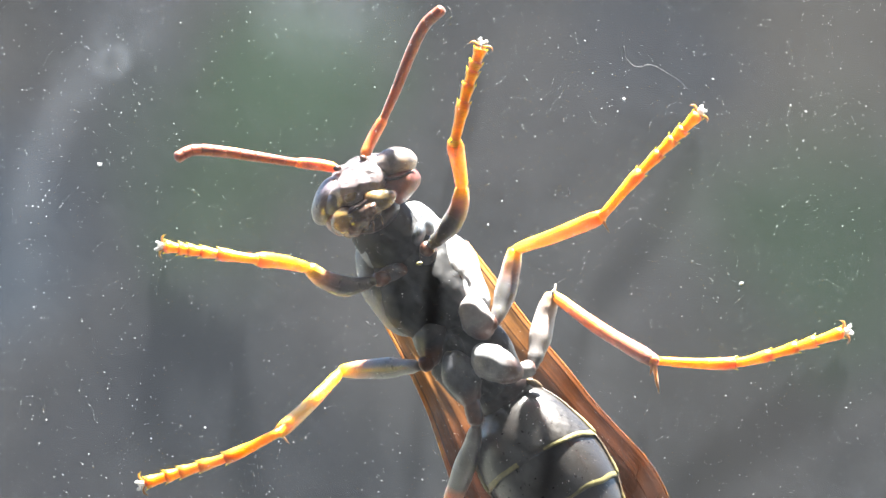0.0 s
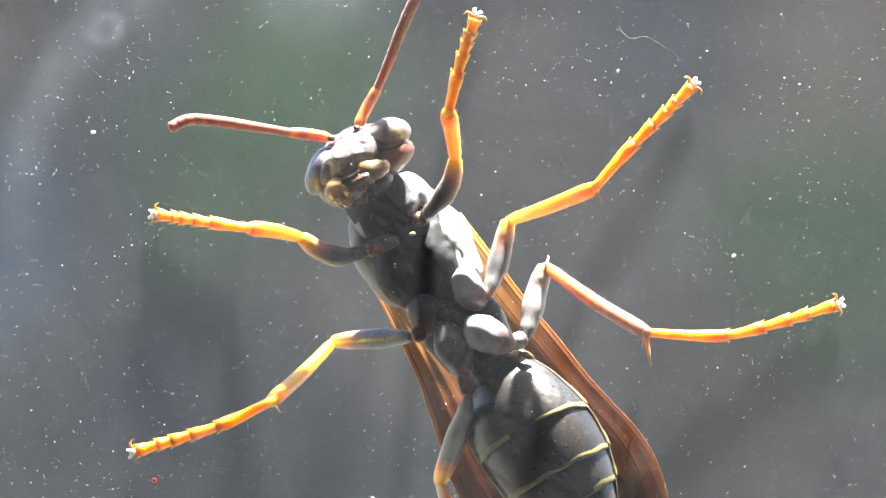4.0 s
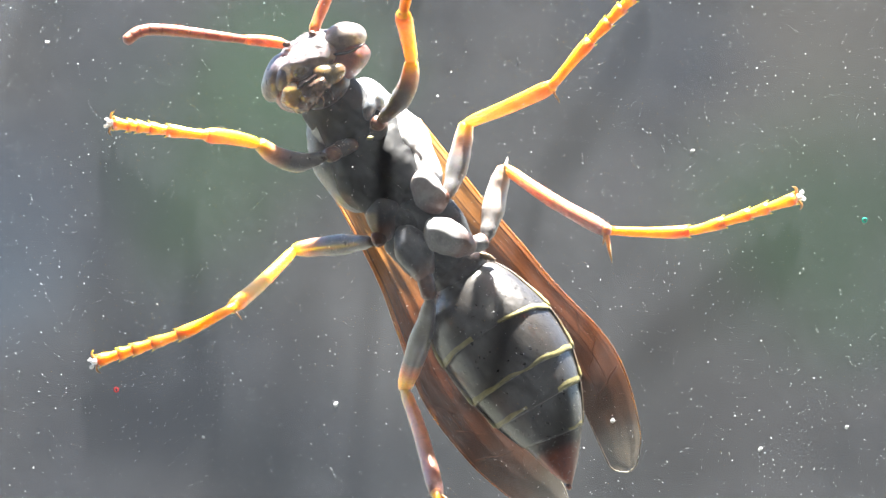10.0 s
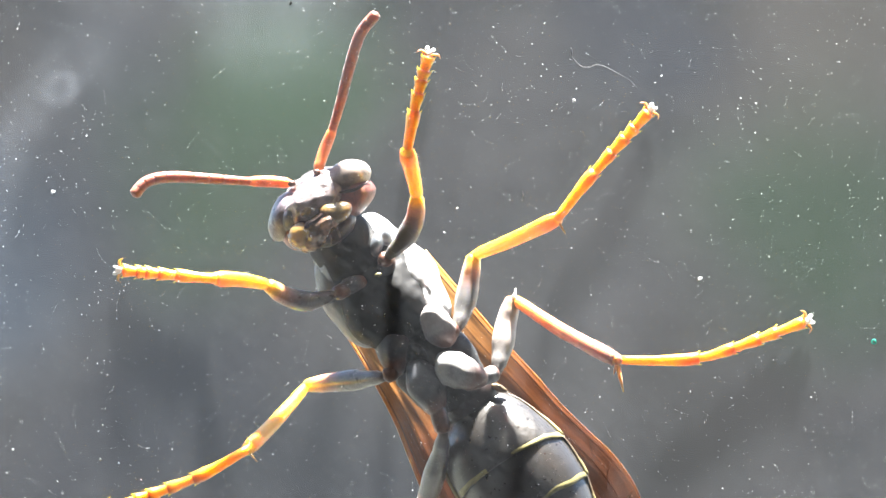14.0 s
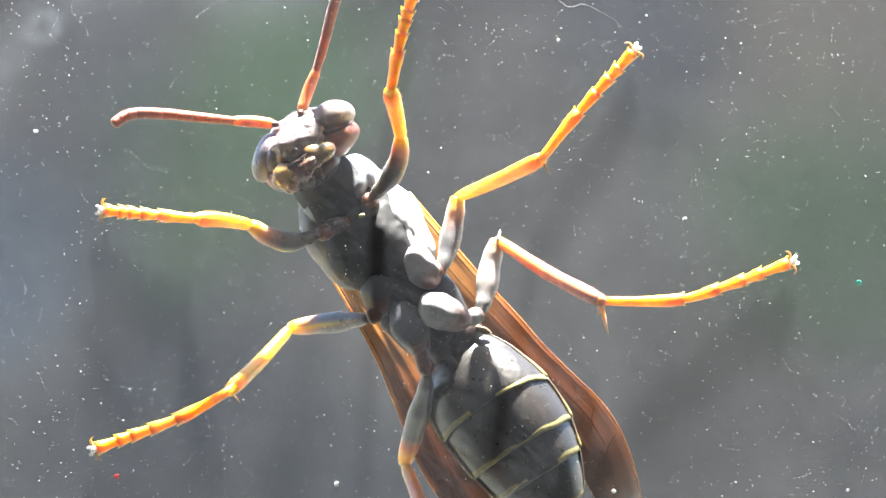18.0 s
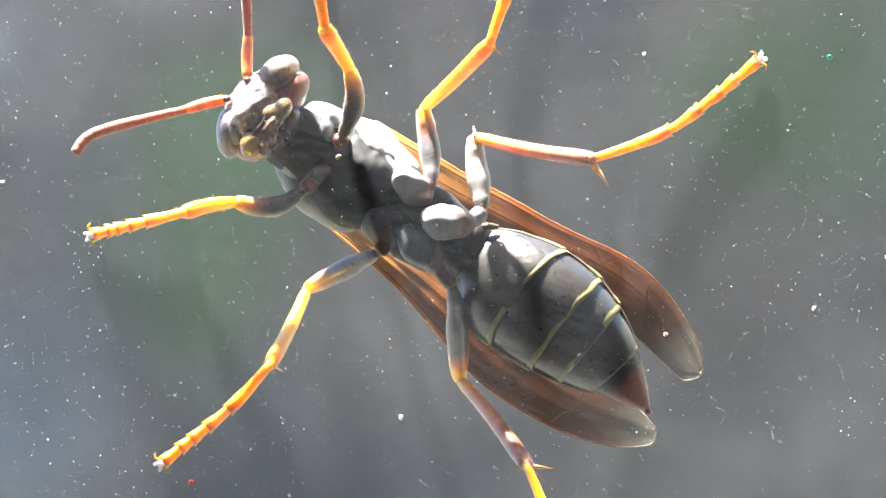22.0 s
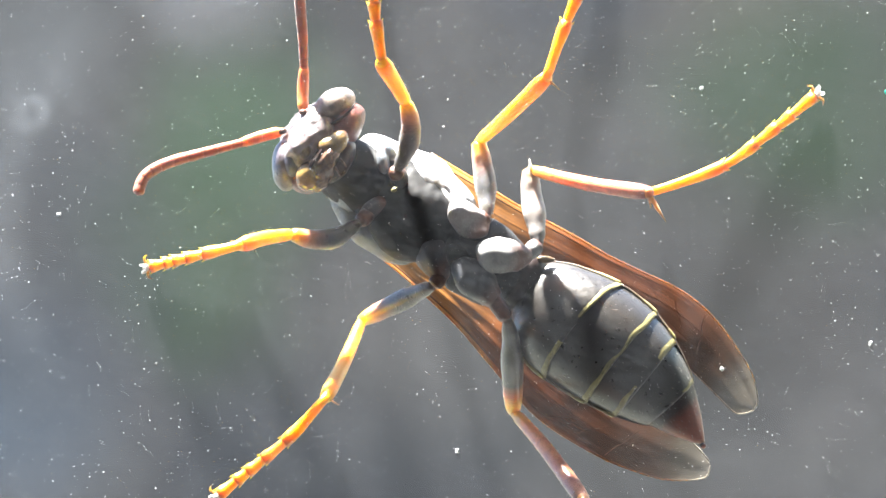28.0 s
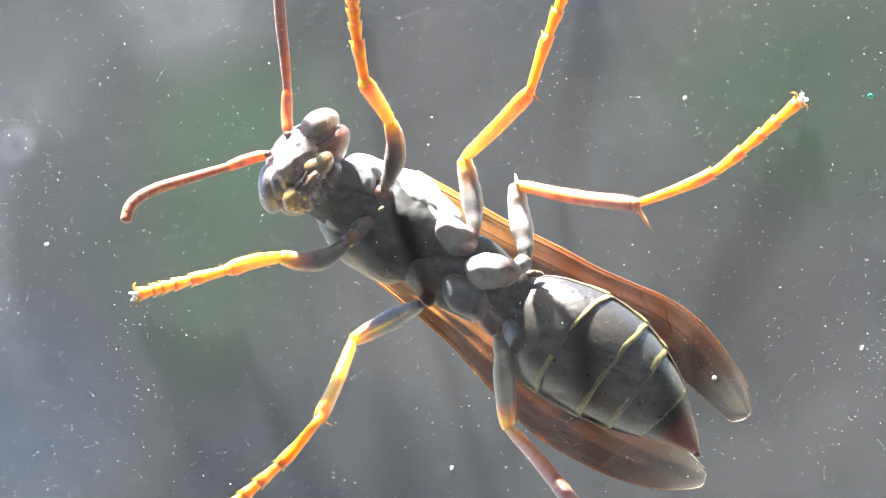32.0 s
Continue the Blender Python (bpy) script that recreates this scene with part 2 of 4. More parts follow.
tail_mat = cuticle("tail_cuticle", [(0, (0.010, 0.008, 0.008)), (0.28, (0.022, 0.010, 0.008)), (0.45, (0.15, 0.032, 0.016)), (0.9, (0.24, 0.06, 0.030)), (1, (0.32, 0.17, 0.09))], 0.36, through=0.2)
yellow = cuticle("yellow_cuticle", [(0, (0.215, 0.190, 0.074))], 0.45, grain=0.6)
femur_mat = cuticle("femur_cuticle", [(0, (0.05, 0.025, 0.02)), (0.12, SOOT), (0.52, SOOT), (0.68, (0.24, 0.13, 0.105)), (0.82, (0.62, 0.29, 0.14)), (0.95, ORANGE)], 0.33, through=0.25, fuzz=0.08, spec=0.8)
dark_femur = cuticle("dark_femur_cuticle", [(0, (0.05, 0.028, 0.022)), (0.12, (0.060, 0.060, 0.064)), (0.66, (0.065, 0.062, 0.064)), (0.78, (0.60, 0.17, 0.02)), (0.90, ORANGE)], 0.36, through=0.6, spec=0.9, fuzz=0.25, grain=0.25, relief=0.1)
# Right hind femur: sunlight put into the colour, paler than its left twin.
sunlit_femur = cuticle("sunlit_femur_cuticle", [(0, SOOT), (0.25, (0.22, 0.205, 0.20)), (0.8, (0.50, 0.40, 0.36)), (1, (0.6, 0.30, 0.10))], 0.42, fuzz=0.1, spec=1.0, grain=0.4, relief=0.4, patchy=0.12)
tibia_mat = cuticle("tibia_cuticle", [(0, ORANGE), (0.7, AMBER), (1, (0.85, 0.33, 0.01))], 0.35, through=0.95, spec=0.6, grain=0.3)
hind_tibia = cuticle("hind_tibia_cuticle", [(0, ORANGE), (0.25, (0.80, 0.30, 0.07)), (0.7, (0.52, 0.19, 0.10)), (1, (0.32, 0.11, 0.07))], 0.35, through=0.4, fuzz=0.15, grain=0.5, spec=1.0)
tarsus_mat = cuticle("tarsus_cuticle", [(0, (0.92, 0.38, 0.01)), (0.7, AMBER), (1, (0.62, 0.20, 0.02))], 0.35, through=0.92, spec=0.6, grain=0.4)
claw_mat = cuticle("claw_cuticle", [(0, (0.5, 0.2, 0.06)), (1, (0.2, 0.08, 0.04))], 0.35, through=0.2)
pad_mat = cuticle("pad_cuticle", [(0, (0.75, 0.72, 0.66))], 0.3, through=0.3, glow=(0.9, 0.9, 0.9))
scape_mat = cuticle("scape_cuticle", [(0, (0.82, 0.32, 0.09)), (0.4, (0.62, 0.21, 0.085)), (0.75, (0.40, 0.13, 0.07)), (1, (0.64, 0.23, 0.07))], 0.35, through=0.6, grain=0.5)
flagellum_mat = cuticle("flagellum_cuticle", [(0, (0.30, 0.085, 0.045)), (1, (0.24, 0.07, 0.045))], 0.45, through=0.4, fuzz=0.15, grain=0.5)
flagellum_dark = cuticle("dark_flagellum_cuticle", [(0, (0.22, 0.06, 0.036)), (1, (0.19, 0.055, 0.036))], 0.45, through=0.3, fuzz=0.12, grain=0.5)
head_mat = cuticle("head_cuticle", [(0, (0.21, 0.17, 0.18))], 0.40, spec=1.0, fuzz=0.05, grain=0.5, relief=0.25, patchy=0.62, patch=900)
eye_mat = cuticle("eye_cuticle", [(0, (0.23, 0.185, 0.165))], 0.34, spec=0.9, grain=0.45, patchy=0.5, patch=1200)
eye_violet = cuticle("violet_eye_cuticle", [(0, (0.10, 0.085, 0.105))], 0.34, spec=0.7, grain=0.45, patchy=0.6, patch=1000)
cheek_mat = cuticle("cheek_cuticle", [(0, (0.17, 0.055, 0.04))], 0.4, spec=0.6, patchy=0.45, patch=1300)
mandible_mat = cuticle("mandible_cuticle", [(0, (0.10, 0.045, 0.03)), (0.4, (0.24, 0.155, 0.058)), (0.7, (0.32, 0.215, 0.07)), (1, (0.12, 0.055, 0.035))], 0.24, spec=0.9, grain=0.4, relief=0.3, patchy=0.5, patch=800)
clypeus_mat = cuticle("clypeus_cuticle", [(0, (0.06, 0.045, 0.03)), (0.6, (0.16, 0.11, 0.05)), (1, (0.05, 0.035, 0.03))], 0.3, spec=0.8, grain=0.6)
orbit_shade_mat = cuticle("orbit_shade_cuticle", [(0, (0.055, 0.058, 0.085))], 0.4, spec=0.5, grain=0.6)
mouth_mat = cuticle("mouth_cuticle", [(0, (0.030, 0.016, 0.014))], 0.4, spec=0.3, grain=0.6, relief=0.8)
labium_mat = cuticle("labium_cuticle", [(0, (0.20, 0.12, 0.085)), (1, (0.14, 0.08, 0.055))], 0.22, spec=0.9, grain=0.5, relief=0.8, patchy=0.6, patch=1500)
seam_mat = cuticle("seam_cuticle", [(0, (0.06, 0.04, 0.025)), (0.55, (0.12, 0.085, 0.04)), (0.9, (0.27, 0.235, 0.09))], 0.5, grain=0.5)
tergite_mat = cuticle("tergite_edge_cuticle", [(0, (0.040, 0.028, 0.020)), (0.7, (0.06, 0.043, 0.026)), (1, (0.13, 0.105, 0.045))], 0.55, spec=0.2, grain=0.6)
waist_mat = cuticle("waist_cuticle", [(0, (0.022, 0.013, 0.012))], 0.4, spec=0.3)
scale_mat = cuticle("tan_scale_cuticle", [(0, (0.26, 0.17, 0.07)), (1, (0.18, 0.11, 0.05))], 0.5, grain=0.6)
coxa_red = cuticle("joint_cuticle", [(0, (0.12, 0.045, 0.027))], 0.35, grain=0.6, patchy=0.5, patch=1500)


def wing_material():
    """Folded smoky membrane: amber at the root and along the leading edge, brown, then grey and clear at the tip."""
    m, nt, bsdf = mat("smoky_wing_membrane")
    across = nt.nodes.new("ShaderNodeAttribute")
    across.attribute_name = "across"
    place = nt.nodes.new("ShaderNodeCombineXYZ")
    nt.links.new(along_of(nt), place.inputs[0])
    nt.links.new(across.outputs["Fac"], place.inputs[1])

    def grain(sx, sy, detail=4.0):
        k = node(nt, "ShaderNodeMapping", Scale=(sx, sy, 1))
        nt.links.new(place.outputs[0], k.inputs[0])
        n = node(nt, "ShaderNodeTexNoise", Scale=1.0, Detail=detail, Roughness=0.62)
        nt.links.new(k.outputs[0], n.inputs["Vector"])
        return n.outputs[0]
    col = colours(nt, [(0, (0.38, 0.19, 0.055)), (0.20, (0.26, 0.115, 0.036)), (0.36, (0.13, 0.045, 0.017)), (0.52, (0.070, 0.022, 0.010)), (0.78, (0.046, 0.021, 0.013)), (0.86, (0.05, 0.030, 0.020)), (0.90, (0.09, 0.075, 0.057)), (1, (0.13, 0.115, 0.095))], along_of(nt))
    edge = colours(nt, [(0.0, (1.9,) * 3), (0.07, (1.5,) * 3), (0.16, (0.85,) * 3), (1, (0.8,) * 3)], across.outputs["Fac"])
    base = blend(nt, "MULTIPLY", 1.0, col, edge)
    streak = colours(nt, [(0.34, (0.45,) * 3), (0.50, (0.85,) * 3), (0.70, (1.35,) * 3)], grain(2.5, 13, 6))
    base = blend(nt, "MULTIPLY", 1.0, base, streak)
    base = blend(nt, "MULTIPLY", 1.0, base, colours(nt, [(0.3, (0.6,) * 3), (0.7, (1.15,) * 3)], noise_of(nt, 900, 6, 0.7)))
    nt.links.new(base, bsdf.inputs["Base Color"])
    bsdf.inputs["Roughness"].default_value = 0.34
    tr = nt.nodes.new("ShaderNodeBsdfTranslucent")
    nt.links.new(base, tr.inputs["Color"])
    mix = node(nt, "ShaderNodeMixShader", Fac=0.5)
    nt.links.new(bsdf.outputs[0], mix.inputs[1])
    nt.links.new(tr.outputs[0], mix.inputs[2])
    clear = nt.nodes.new("ShaderNodeBsdfTransparent")
    nt.links.new(colours(nt, [(0.5, (0.60, 0.38, 0.26)), (0.84, (0.66, 0.46, 0.34)), (0.90, (0.86, 0.82, 0.74)), (1, (0.92, 0.9, 0.85))], along_of(nt)), clear.inputs[0])
    share = colours(nt, [(0, (0.08,) * 3), (0.5, (0.16,) * 3), (0.84, (0.33,) * 3), (0.89, (0.52,) * 3), (1, (0.60,) * 3)], along_of(nt))
    out = nt.nodes.new("ShaderNodeMixShader")
    nt.links.new(share, out.inputs[0])
    nt.links.new(mix.outputs[0], out.inputs[1])
    nt.links.new(clear.outputs[0], out.inputs[2])
    nt.links.new(out.outputs[0], nt.nodes["Material Output"].inputs[0])
    pleat = node(nt, "ShaderNodeBump", Strength=0.7, Distance=0.00012)
    nt.links.new(grain(2.0, 34, 3), pleat.inputs["Height"])
    b = node(nt, "ShaderNodeBump", Strength=0.35, Distance=0.00004)
    nt.links.new(noise_of(nt, 5000, 4), b.inputs["Height"])
    nt.links.new(pleat.outputs[0], b.inputs["Normal"])
    nt.links.new(b.outputs[0], bsdf.inputs["Normal"])
    return m


wing_mat = wing_material()
rim_mat = cuticle("wing_rim_cuticle", [(0, (0.50, 0.20, 0.05)), (0.3, (0.26, 0.07, 0.024)), (0.5, (0.08, 0.024, 0.013)), (1, (0.04, 0.022, 0.016))], 0.4, through=0.2)
margin_mat = cuticle("wing_margin_cuticle", [(0, (0.16, 0.12, 0.08)), (1, (0.30, 0.27, 0.22))], 0.45, grain=0.5)
vein_mat = cuticle("vein_cuticle", [(0, (0.09, 0.04, 0.02)), (0.4, (0.05, 0.022, 0.014)), (1, (0.03, 0.016, 0.012))], 0.5, spec=0.3)


def pane_material():
    """Thin clear sheet: light passes straight on, a small share is mirrored."""
    m, nt, bsdf = mat("window_glass")
    nt.nodes.remove(bsdf)
    clear = nt.nodes.new("ShaderNodeBsdfTransparent")
    clear.inputs[0].default_value = (0.985, 0.992, 0.99, 1)
    shine = nt.nodes.new("ShaderNodeBsdfGlossy")
    shine.inputs["Roughness"].default_value = 0.02
    out = node(nt, "ShaderNodeMixShader", Fac=0.045)
    nt.links.new(clear.outputs[0], out.inputs[1])
    nt.links.new(shine.outputs[0], out.inputs[2])
    nt.links.new(out.outputs[0], nt.nodes["Material Output"].inputs[0])
    return m


def film_material():
    """Fine dust and dried smears on the glass: mostly clear, the rest matt."""
    m, nt, bsdf = mat("dust_film")
    nt.nodes.remove(bsdf)
    dif = node(nt, "ShaderNodeBsdfDiffuse", Color=(0.60, 0.65, 0.74, 1))
    tl = node(nt, "ShaderNodeBsdfTranslucent", Color=(0.60, 0.65, 0.74, 1))
    both = node(nt, "ShaderNodeMixShader", Fac=0.6)
    nt.links.new(dif.outputs[0], both.inputs[1])
    nt.links.new(tl.outputs[0], both.inputs[2])
    clear = nt.nodes.new("ShaderNodeBsdfTransparent")
    fine = colours(nt, [(0.38, (0.009,) * 3), (0.66, (0.033,) * 3)], noise_of(nt, 8200, 3, 0.7))
    broad = colours(nt, [(0.34, (0.5,) * 3), (0.70, (1.05,) * 3)], noise_of(nt, 260, 5, 0.6))
    amount = blend(nt, "MULTIPLY", 1.0, fine, broad)
    turn = node(nt, "ShaderNodeMapping", Rotation=(0, radians(40), 0), Scale=(1, 1, 1 / 7))
    turn.vector_type = "TEXTURE"
    lines = node(nt, "ShaderNodeTexNoise", Scale=900, Detail=4, Roughness=0.65)
    nt.links.new(nt.nodes.new("ShaderNodeTexCoord").outputs["Object"], turn.inputs[0])
    nt.links.new(turn.outputs[0], lines.inputs["Vector"])
    wiped = colours(nt, [(0.45, (0.0,) * 3), (0.74, (0.023,) * 3)], lines.outputs[0])
    amount = blend(nt, "ADD", 1.0, amount, wiped)
    # a wiped arc and dried smudges
    co = nt.nodes.new("ShaderNodeTexCoord")

    def near(u, v, ring, width):
        d = nt.nodes.new("ShaderNodeVectorMath")
        d.operation = "DISTANCE"
        nt.links.new(co.outputs["Object"], d.inputs[0])
        p = at(u, v)
        d.inputs[1].default_value = (p.x, -0.00002, p.z)
        off = node(nt, "ShaderNodeMath")
        off.operation = "SUBTRACT"
        nt.links.new(d.outputs["Value"], off.inputs[0])
        off.inputs[1].default_value = ring * UNIT
        size = nt.nodes.new("ShaderNodeMath")
        size.operation = "ABSOLUTE"
        nt.links.new(off.outputs[0], size.inputs[0])
        f = nt.nodes.new("ShaderNodeMapRange")
        f.interpolation_type = "SMOOTHERSTEP"
        for k, x in ((1, width * UNIT), (2, 0.0), (3, 0.0), (4, 1.0)):
            f.inputs[k].default_value = x
        nt.links.new(size.outputs[0], f.inputs[0])
        return f.outputs[0]
    for shape, low, share in ((blend(nt, "MULTIPLY", 1.0, near(446, 260, 459, 75), near(60, 40, 0, 480)), 0.014, 0.075),
                              (near(144, -66, 22, 24), 0.01, 0.085), (near(528, -195, 0, 225), 0.040, 0.14), (near(180, -120, 0, 160), 0.0, 0.022)):
        cloudy = colours(nt, [(0.36, (low,) * 3), (0.72, (share,) * 3)], noise_of(nt, 420, 6, 0.7))
        amount = blend(nt, "ADD", 1.0, amount, blend(nt, "MULTIPLY", 1.0, cloudy, shape))
    out = nt.nodes.new("ShaderNodeMixShader")
    nt.links.new(amount, out.inputs[0])
    nt.links.new(clear.outputs[0], out.inputs[1])
    nt.links.new(both.outputs[0], out.inputs[2])
    nt.links.new(out.outputs[0], nt.nodes["Material Output"].inputs[0])
    return m


def speck_material(name, colour):
    m, nt, bsdf = mat(name)
    bsdf.inputs["Base Color"].default_value = (*colour, 1)
    bsdf.inputs["Roughness"].default_value = 0.6
    tl = node(nt, "ShaderNodeBsdfTranslucent", Color=(*colour, 1))
    mix = node(nt, "ShaderNodeMixShader", Fac=0.45)
    nt.links.new(bsdf.outputs[0], mix.inputs[1])
    nt.links.new(tl.outputs[0], mix.inputs[2])
    nt.links.new(mix.outputs[0], nt.nodes["Material Output"].inputs[0])
    return m


def plaster_material(name, colour):
    m, nt, bsdf = mat(name)
    c = colours(nt, [(0.3, tuple(k * 0.8 for k in colour)), (0.7, colour)], noise_of(nt, 6, 6))
    nt.links.new(c, bsdf.inputs["Base Color"])
    bsdf.inputs["Roughness"].default_value = 0.85
    bump(nt, bsdf, noise_of(nt, 120, 5), 0.3, 0.002)
    return m


BACK = 4.0                                          # the backdrop's distance behind the pane
STEP = (BACK + DIST) / (784 / math.tan(radians(5)))  # one plan unit, as wide as it looks out there


def backdrop_material():
    """The garden outside, quite out of focus: soft glowing patches of grey, green and blue, two dark ones painting
    shade.
    """
    m, nt, bsdf = mat("soft_far_patches")
    nt.nodes.remove(bsdf)
    co = nt.nodes.new("ShaderNodeTexCoord")
    warp = node(nt, "ShaderNodeTexNoise", Scale=5.0, Detail=3.0)
    nt.links.new(co.outputs["Object"], warp.inputs["Vector"])
    wob = nt.nodes.new("ShaderNodeVectorMath")
    wob.operation = "MULTIPLY_ADD"
    wob.inputs[1].default_value, wob.inputs[2].default_value = (0.12,) * 3, (-0.06,) * 3
    nt.links.new(warp.outputs[1], wob.inputs[0])
    put = nt.nodes.new("ShaderNodeVectorMath")
    nt.links.new(co.outputs["Object"], put.inputs[0])
    nt.links.new(wob.outputs[0], put.inputs[1])
    tone = node(nt, "ShaderNodeTexNoise", Scale=7.0, Detail=4.0, Roughness=0.55)
    nt.links.new(put.outputs[0], tone.inputs["Vector"])
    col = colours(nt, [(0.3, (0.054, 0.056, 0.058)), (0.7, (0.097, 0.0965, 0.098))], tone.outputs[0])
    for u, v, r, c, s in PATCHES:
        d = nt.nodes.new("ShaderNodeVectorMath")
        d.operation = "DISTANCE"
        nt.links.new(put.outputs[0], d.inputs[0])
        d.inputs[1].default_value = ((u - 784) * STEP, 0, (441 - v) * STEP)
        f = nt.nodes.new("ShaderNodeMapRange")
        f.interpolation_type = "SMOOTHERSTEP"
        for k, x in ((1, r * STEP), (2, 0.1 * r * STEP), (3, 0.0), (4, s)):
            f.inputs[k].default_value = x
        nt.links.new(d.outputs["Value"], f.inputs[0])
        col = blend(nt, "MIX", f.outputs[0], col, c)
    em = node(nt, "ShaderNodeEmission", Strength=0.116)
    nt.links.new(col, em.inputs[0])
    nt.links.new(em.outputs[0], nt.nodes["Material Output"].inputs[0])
    return m


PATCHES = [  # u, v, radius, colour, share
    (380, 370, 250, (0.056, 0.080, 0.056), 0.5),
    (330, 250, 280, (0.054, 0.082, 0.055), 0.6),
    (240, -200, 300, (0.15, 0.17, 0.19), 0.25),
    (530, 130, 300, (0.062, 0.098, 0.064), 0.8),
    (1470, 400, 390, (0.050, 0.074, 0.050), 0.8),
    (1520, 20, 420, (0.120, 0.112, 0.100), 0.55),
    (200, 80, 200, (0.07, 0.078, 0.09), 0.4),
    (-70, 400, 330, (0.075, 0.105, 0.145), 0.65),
    # dark patch: shade beside the wasp, put into the far colour
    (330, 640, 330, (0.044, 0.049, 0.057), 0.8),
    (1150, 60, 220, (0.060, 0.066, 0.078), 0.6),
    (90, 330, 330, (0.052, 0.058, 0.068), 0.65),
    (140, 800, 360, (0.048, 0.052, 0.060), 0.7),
    # dark patch: the body's shadow on the dust, painted into the distance
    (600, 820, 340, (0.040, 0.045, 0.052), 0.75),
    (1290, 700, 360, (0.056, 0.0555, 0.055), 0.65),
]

# ---- the setting ----
def box(x0, x1, y0, y1, z0, z1, bm=None):
    bm = bm or bmesh.new()
    c = [bm.verts.new((x, y, z)) for x in (x0, x1) for y in (y0, y1) for z in (z0, z1)]
    for f in ((0, 1, 3, 2), (4, 6, 7, 5), (0, 4, 5, 1), (2, 3, 7, 6), (0, 2, 6, 4), (1, 5, 7, 3)):
        bm.faces.new([c[k] for k in f])
    bmesh.ops.recalc_face_normals(bm, faces=bm.faces)
    return bm


def structure(name, bm, material, label, smooth=False):
    ob = link(name, bm, material, smooth=smooth)
    return tagged(ob, label, kind="structure")


pane = structure("window_1", box(-0.45, 0.45, -0.00211, -0.00011, -0.55, 0.55), pane_material(), "clear window pane with dust on it", False)
pane.visible_shadow = False

# Unseen room added round the camera, walls kept dark to limit bounced light.
room_wall = plaster_material("room_plaster", (0.055, 0.058, 0.065))
bm = box(-1.6, -0.45, -0.12, 0.003, -1.3, 1.3)
box(0.45, 1.6, -0.12, 0.003, -1.3, 1.3, bm)
box(-0.45, 0.45, -0.12, 0.003, 0.55, 1.3, bm)
box(-0.45, 0.45, -0.12, 0.003, -1.3, -0.55, bm)
structure("wall_north", bm, room_wall, "plain plastered wall round the window opening")
structure("wall_west", box(-1.75, -1.6, -2.5, 0.003, -1.3, 1.3), room_wall, "plain dark side wall of the unseen room")
structure("wall_east", box(1.6, 1.75, -2.5, 0.003, -1.3, 1.3), room_wall, "plain dark side wall of the unseen room")
structure("wall_south", box(-1.75, 1.75, -2.65, -2.5, -1.3, 1.3), room_wall, "plain dark back wall of the unseen room")
structure("ceiling", box(-1.75, 1.75, -2.65, 0.003, 1.3, 1.45), room_wall, "plain dark ceiling of the unseen room")
structure("floor", box(-1.75, 1.75, -2.65, 0.003, -1.4, -1.3), room_wall, "plain dark floor of the unseen room")
ground_bm = bmesh.new()
bmesh.ops.create_grid(ground_bm, x_segments=8, y_segments=8, size=400)
for v in ground_bm.verts:
    v.co.z = -1.42
structure("ground", ground_bm, plaster_material("dark_ground", (0.028, 0.031, 0.024)), "plain dark ground outside the window")
back_bm = bmesh.new()
q = [back_bm.verts.new(p) for p in ((-1.1, 0, -1.4), (1.1, 0, -1.4), (1.1, 0, 0.9), (-1.1, 0, 0.9))]
back_bm.faces.new(q)
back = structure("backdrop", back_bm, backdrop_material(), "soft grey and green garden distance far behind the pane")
back.location = (0, BACK, 0)

film_bm = bmesh.new()
q = [film_bm.verts.new((x, -0.00002, z)) for x, z in ((-0.05, -0.04), (0.05, -0.04), (0.05, 0.04), (-0.05, 0.04))]
film_bm.faces.new(q)
film = link("dust_film", film_bm, film_material(), smooth=False)
tagged(film, "thin grey film of fine dust and dried smears on glass", "dust", kind="stuff")

# ---- the wasp ----
wasp = new("wasp")
tagged(wasp, "dark paper wasp with orange legs and yellow-banded gaster clinging to glass", "wasp")
DEG_BODY = 58


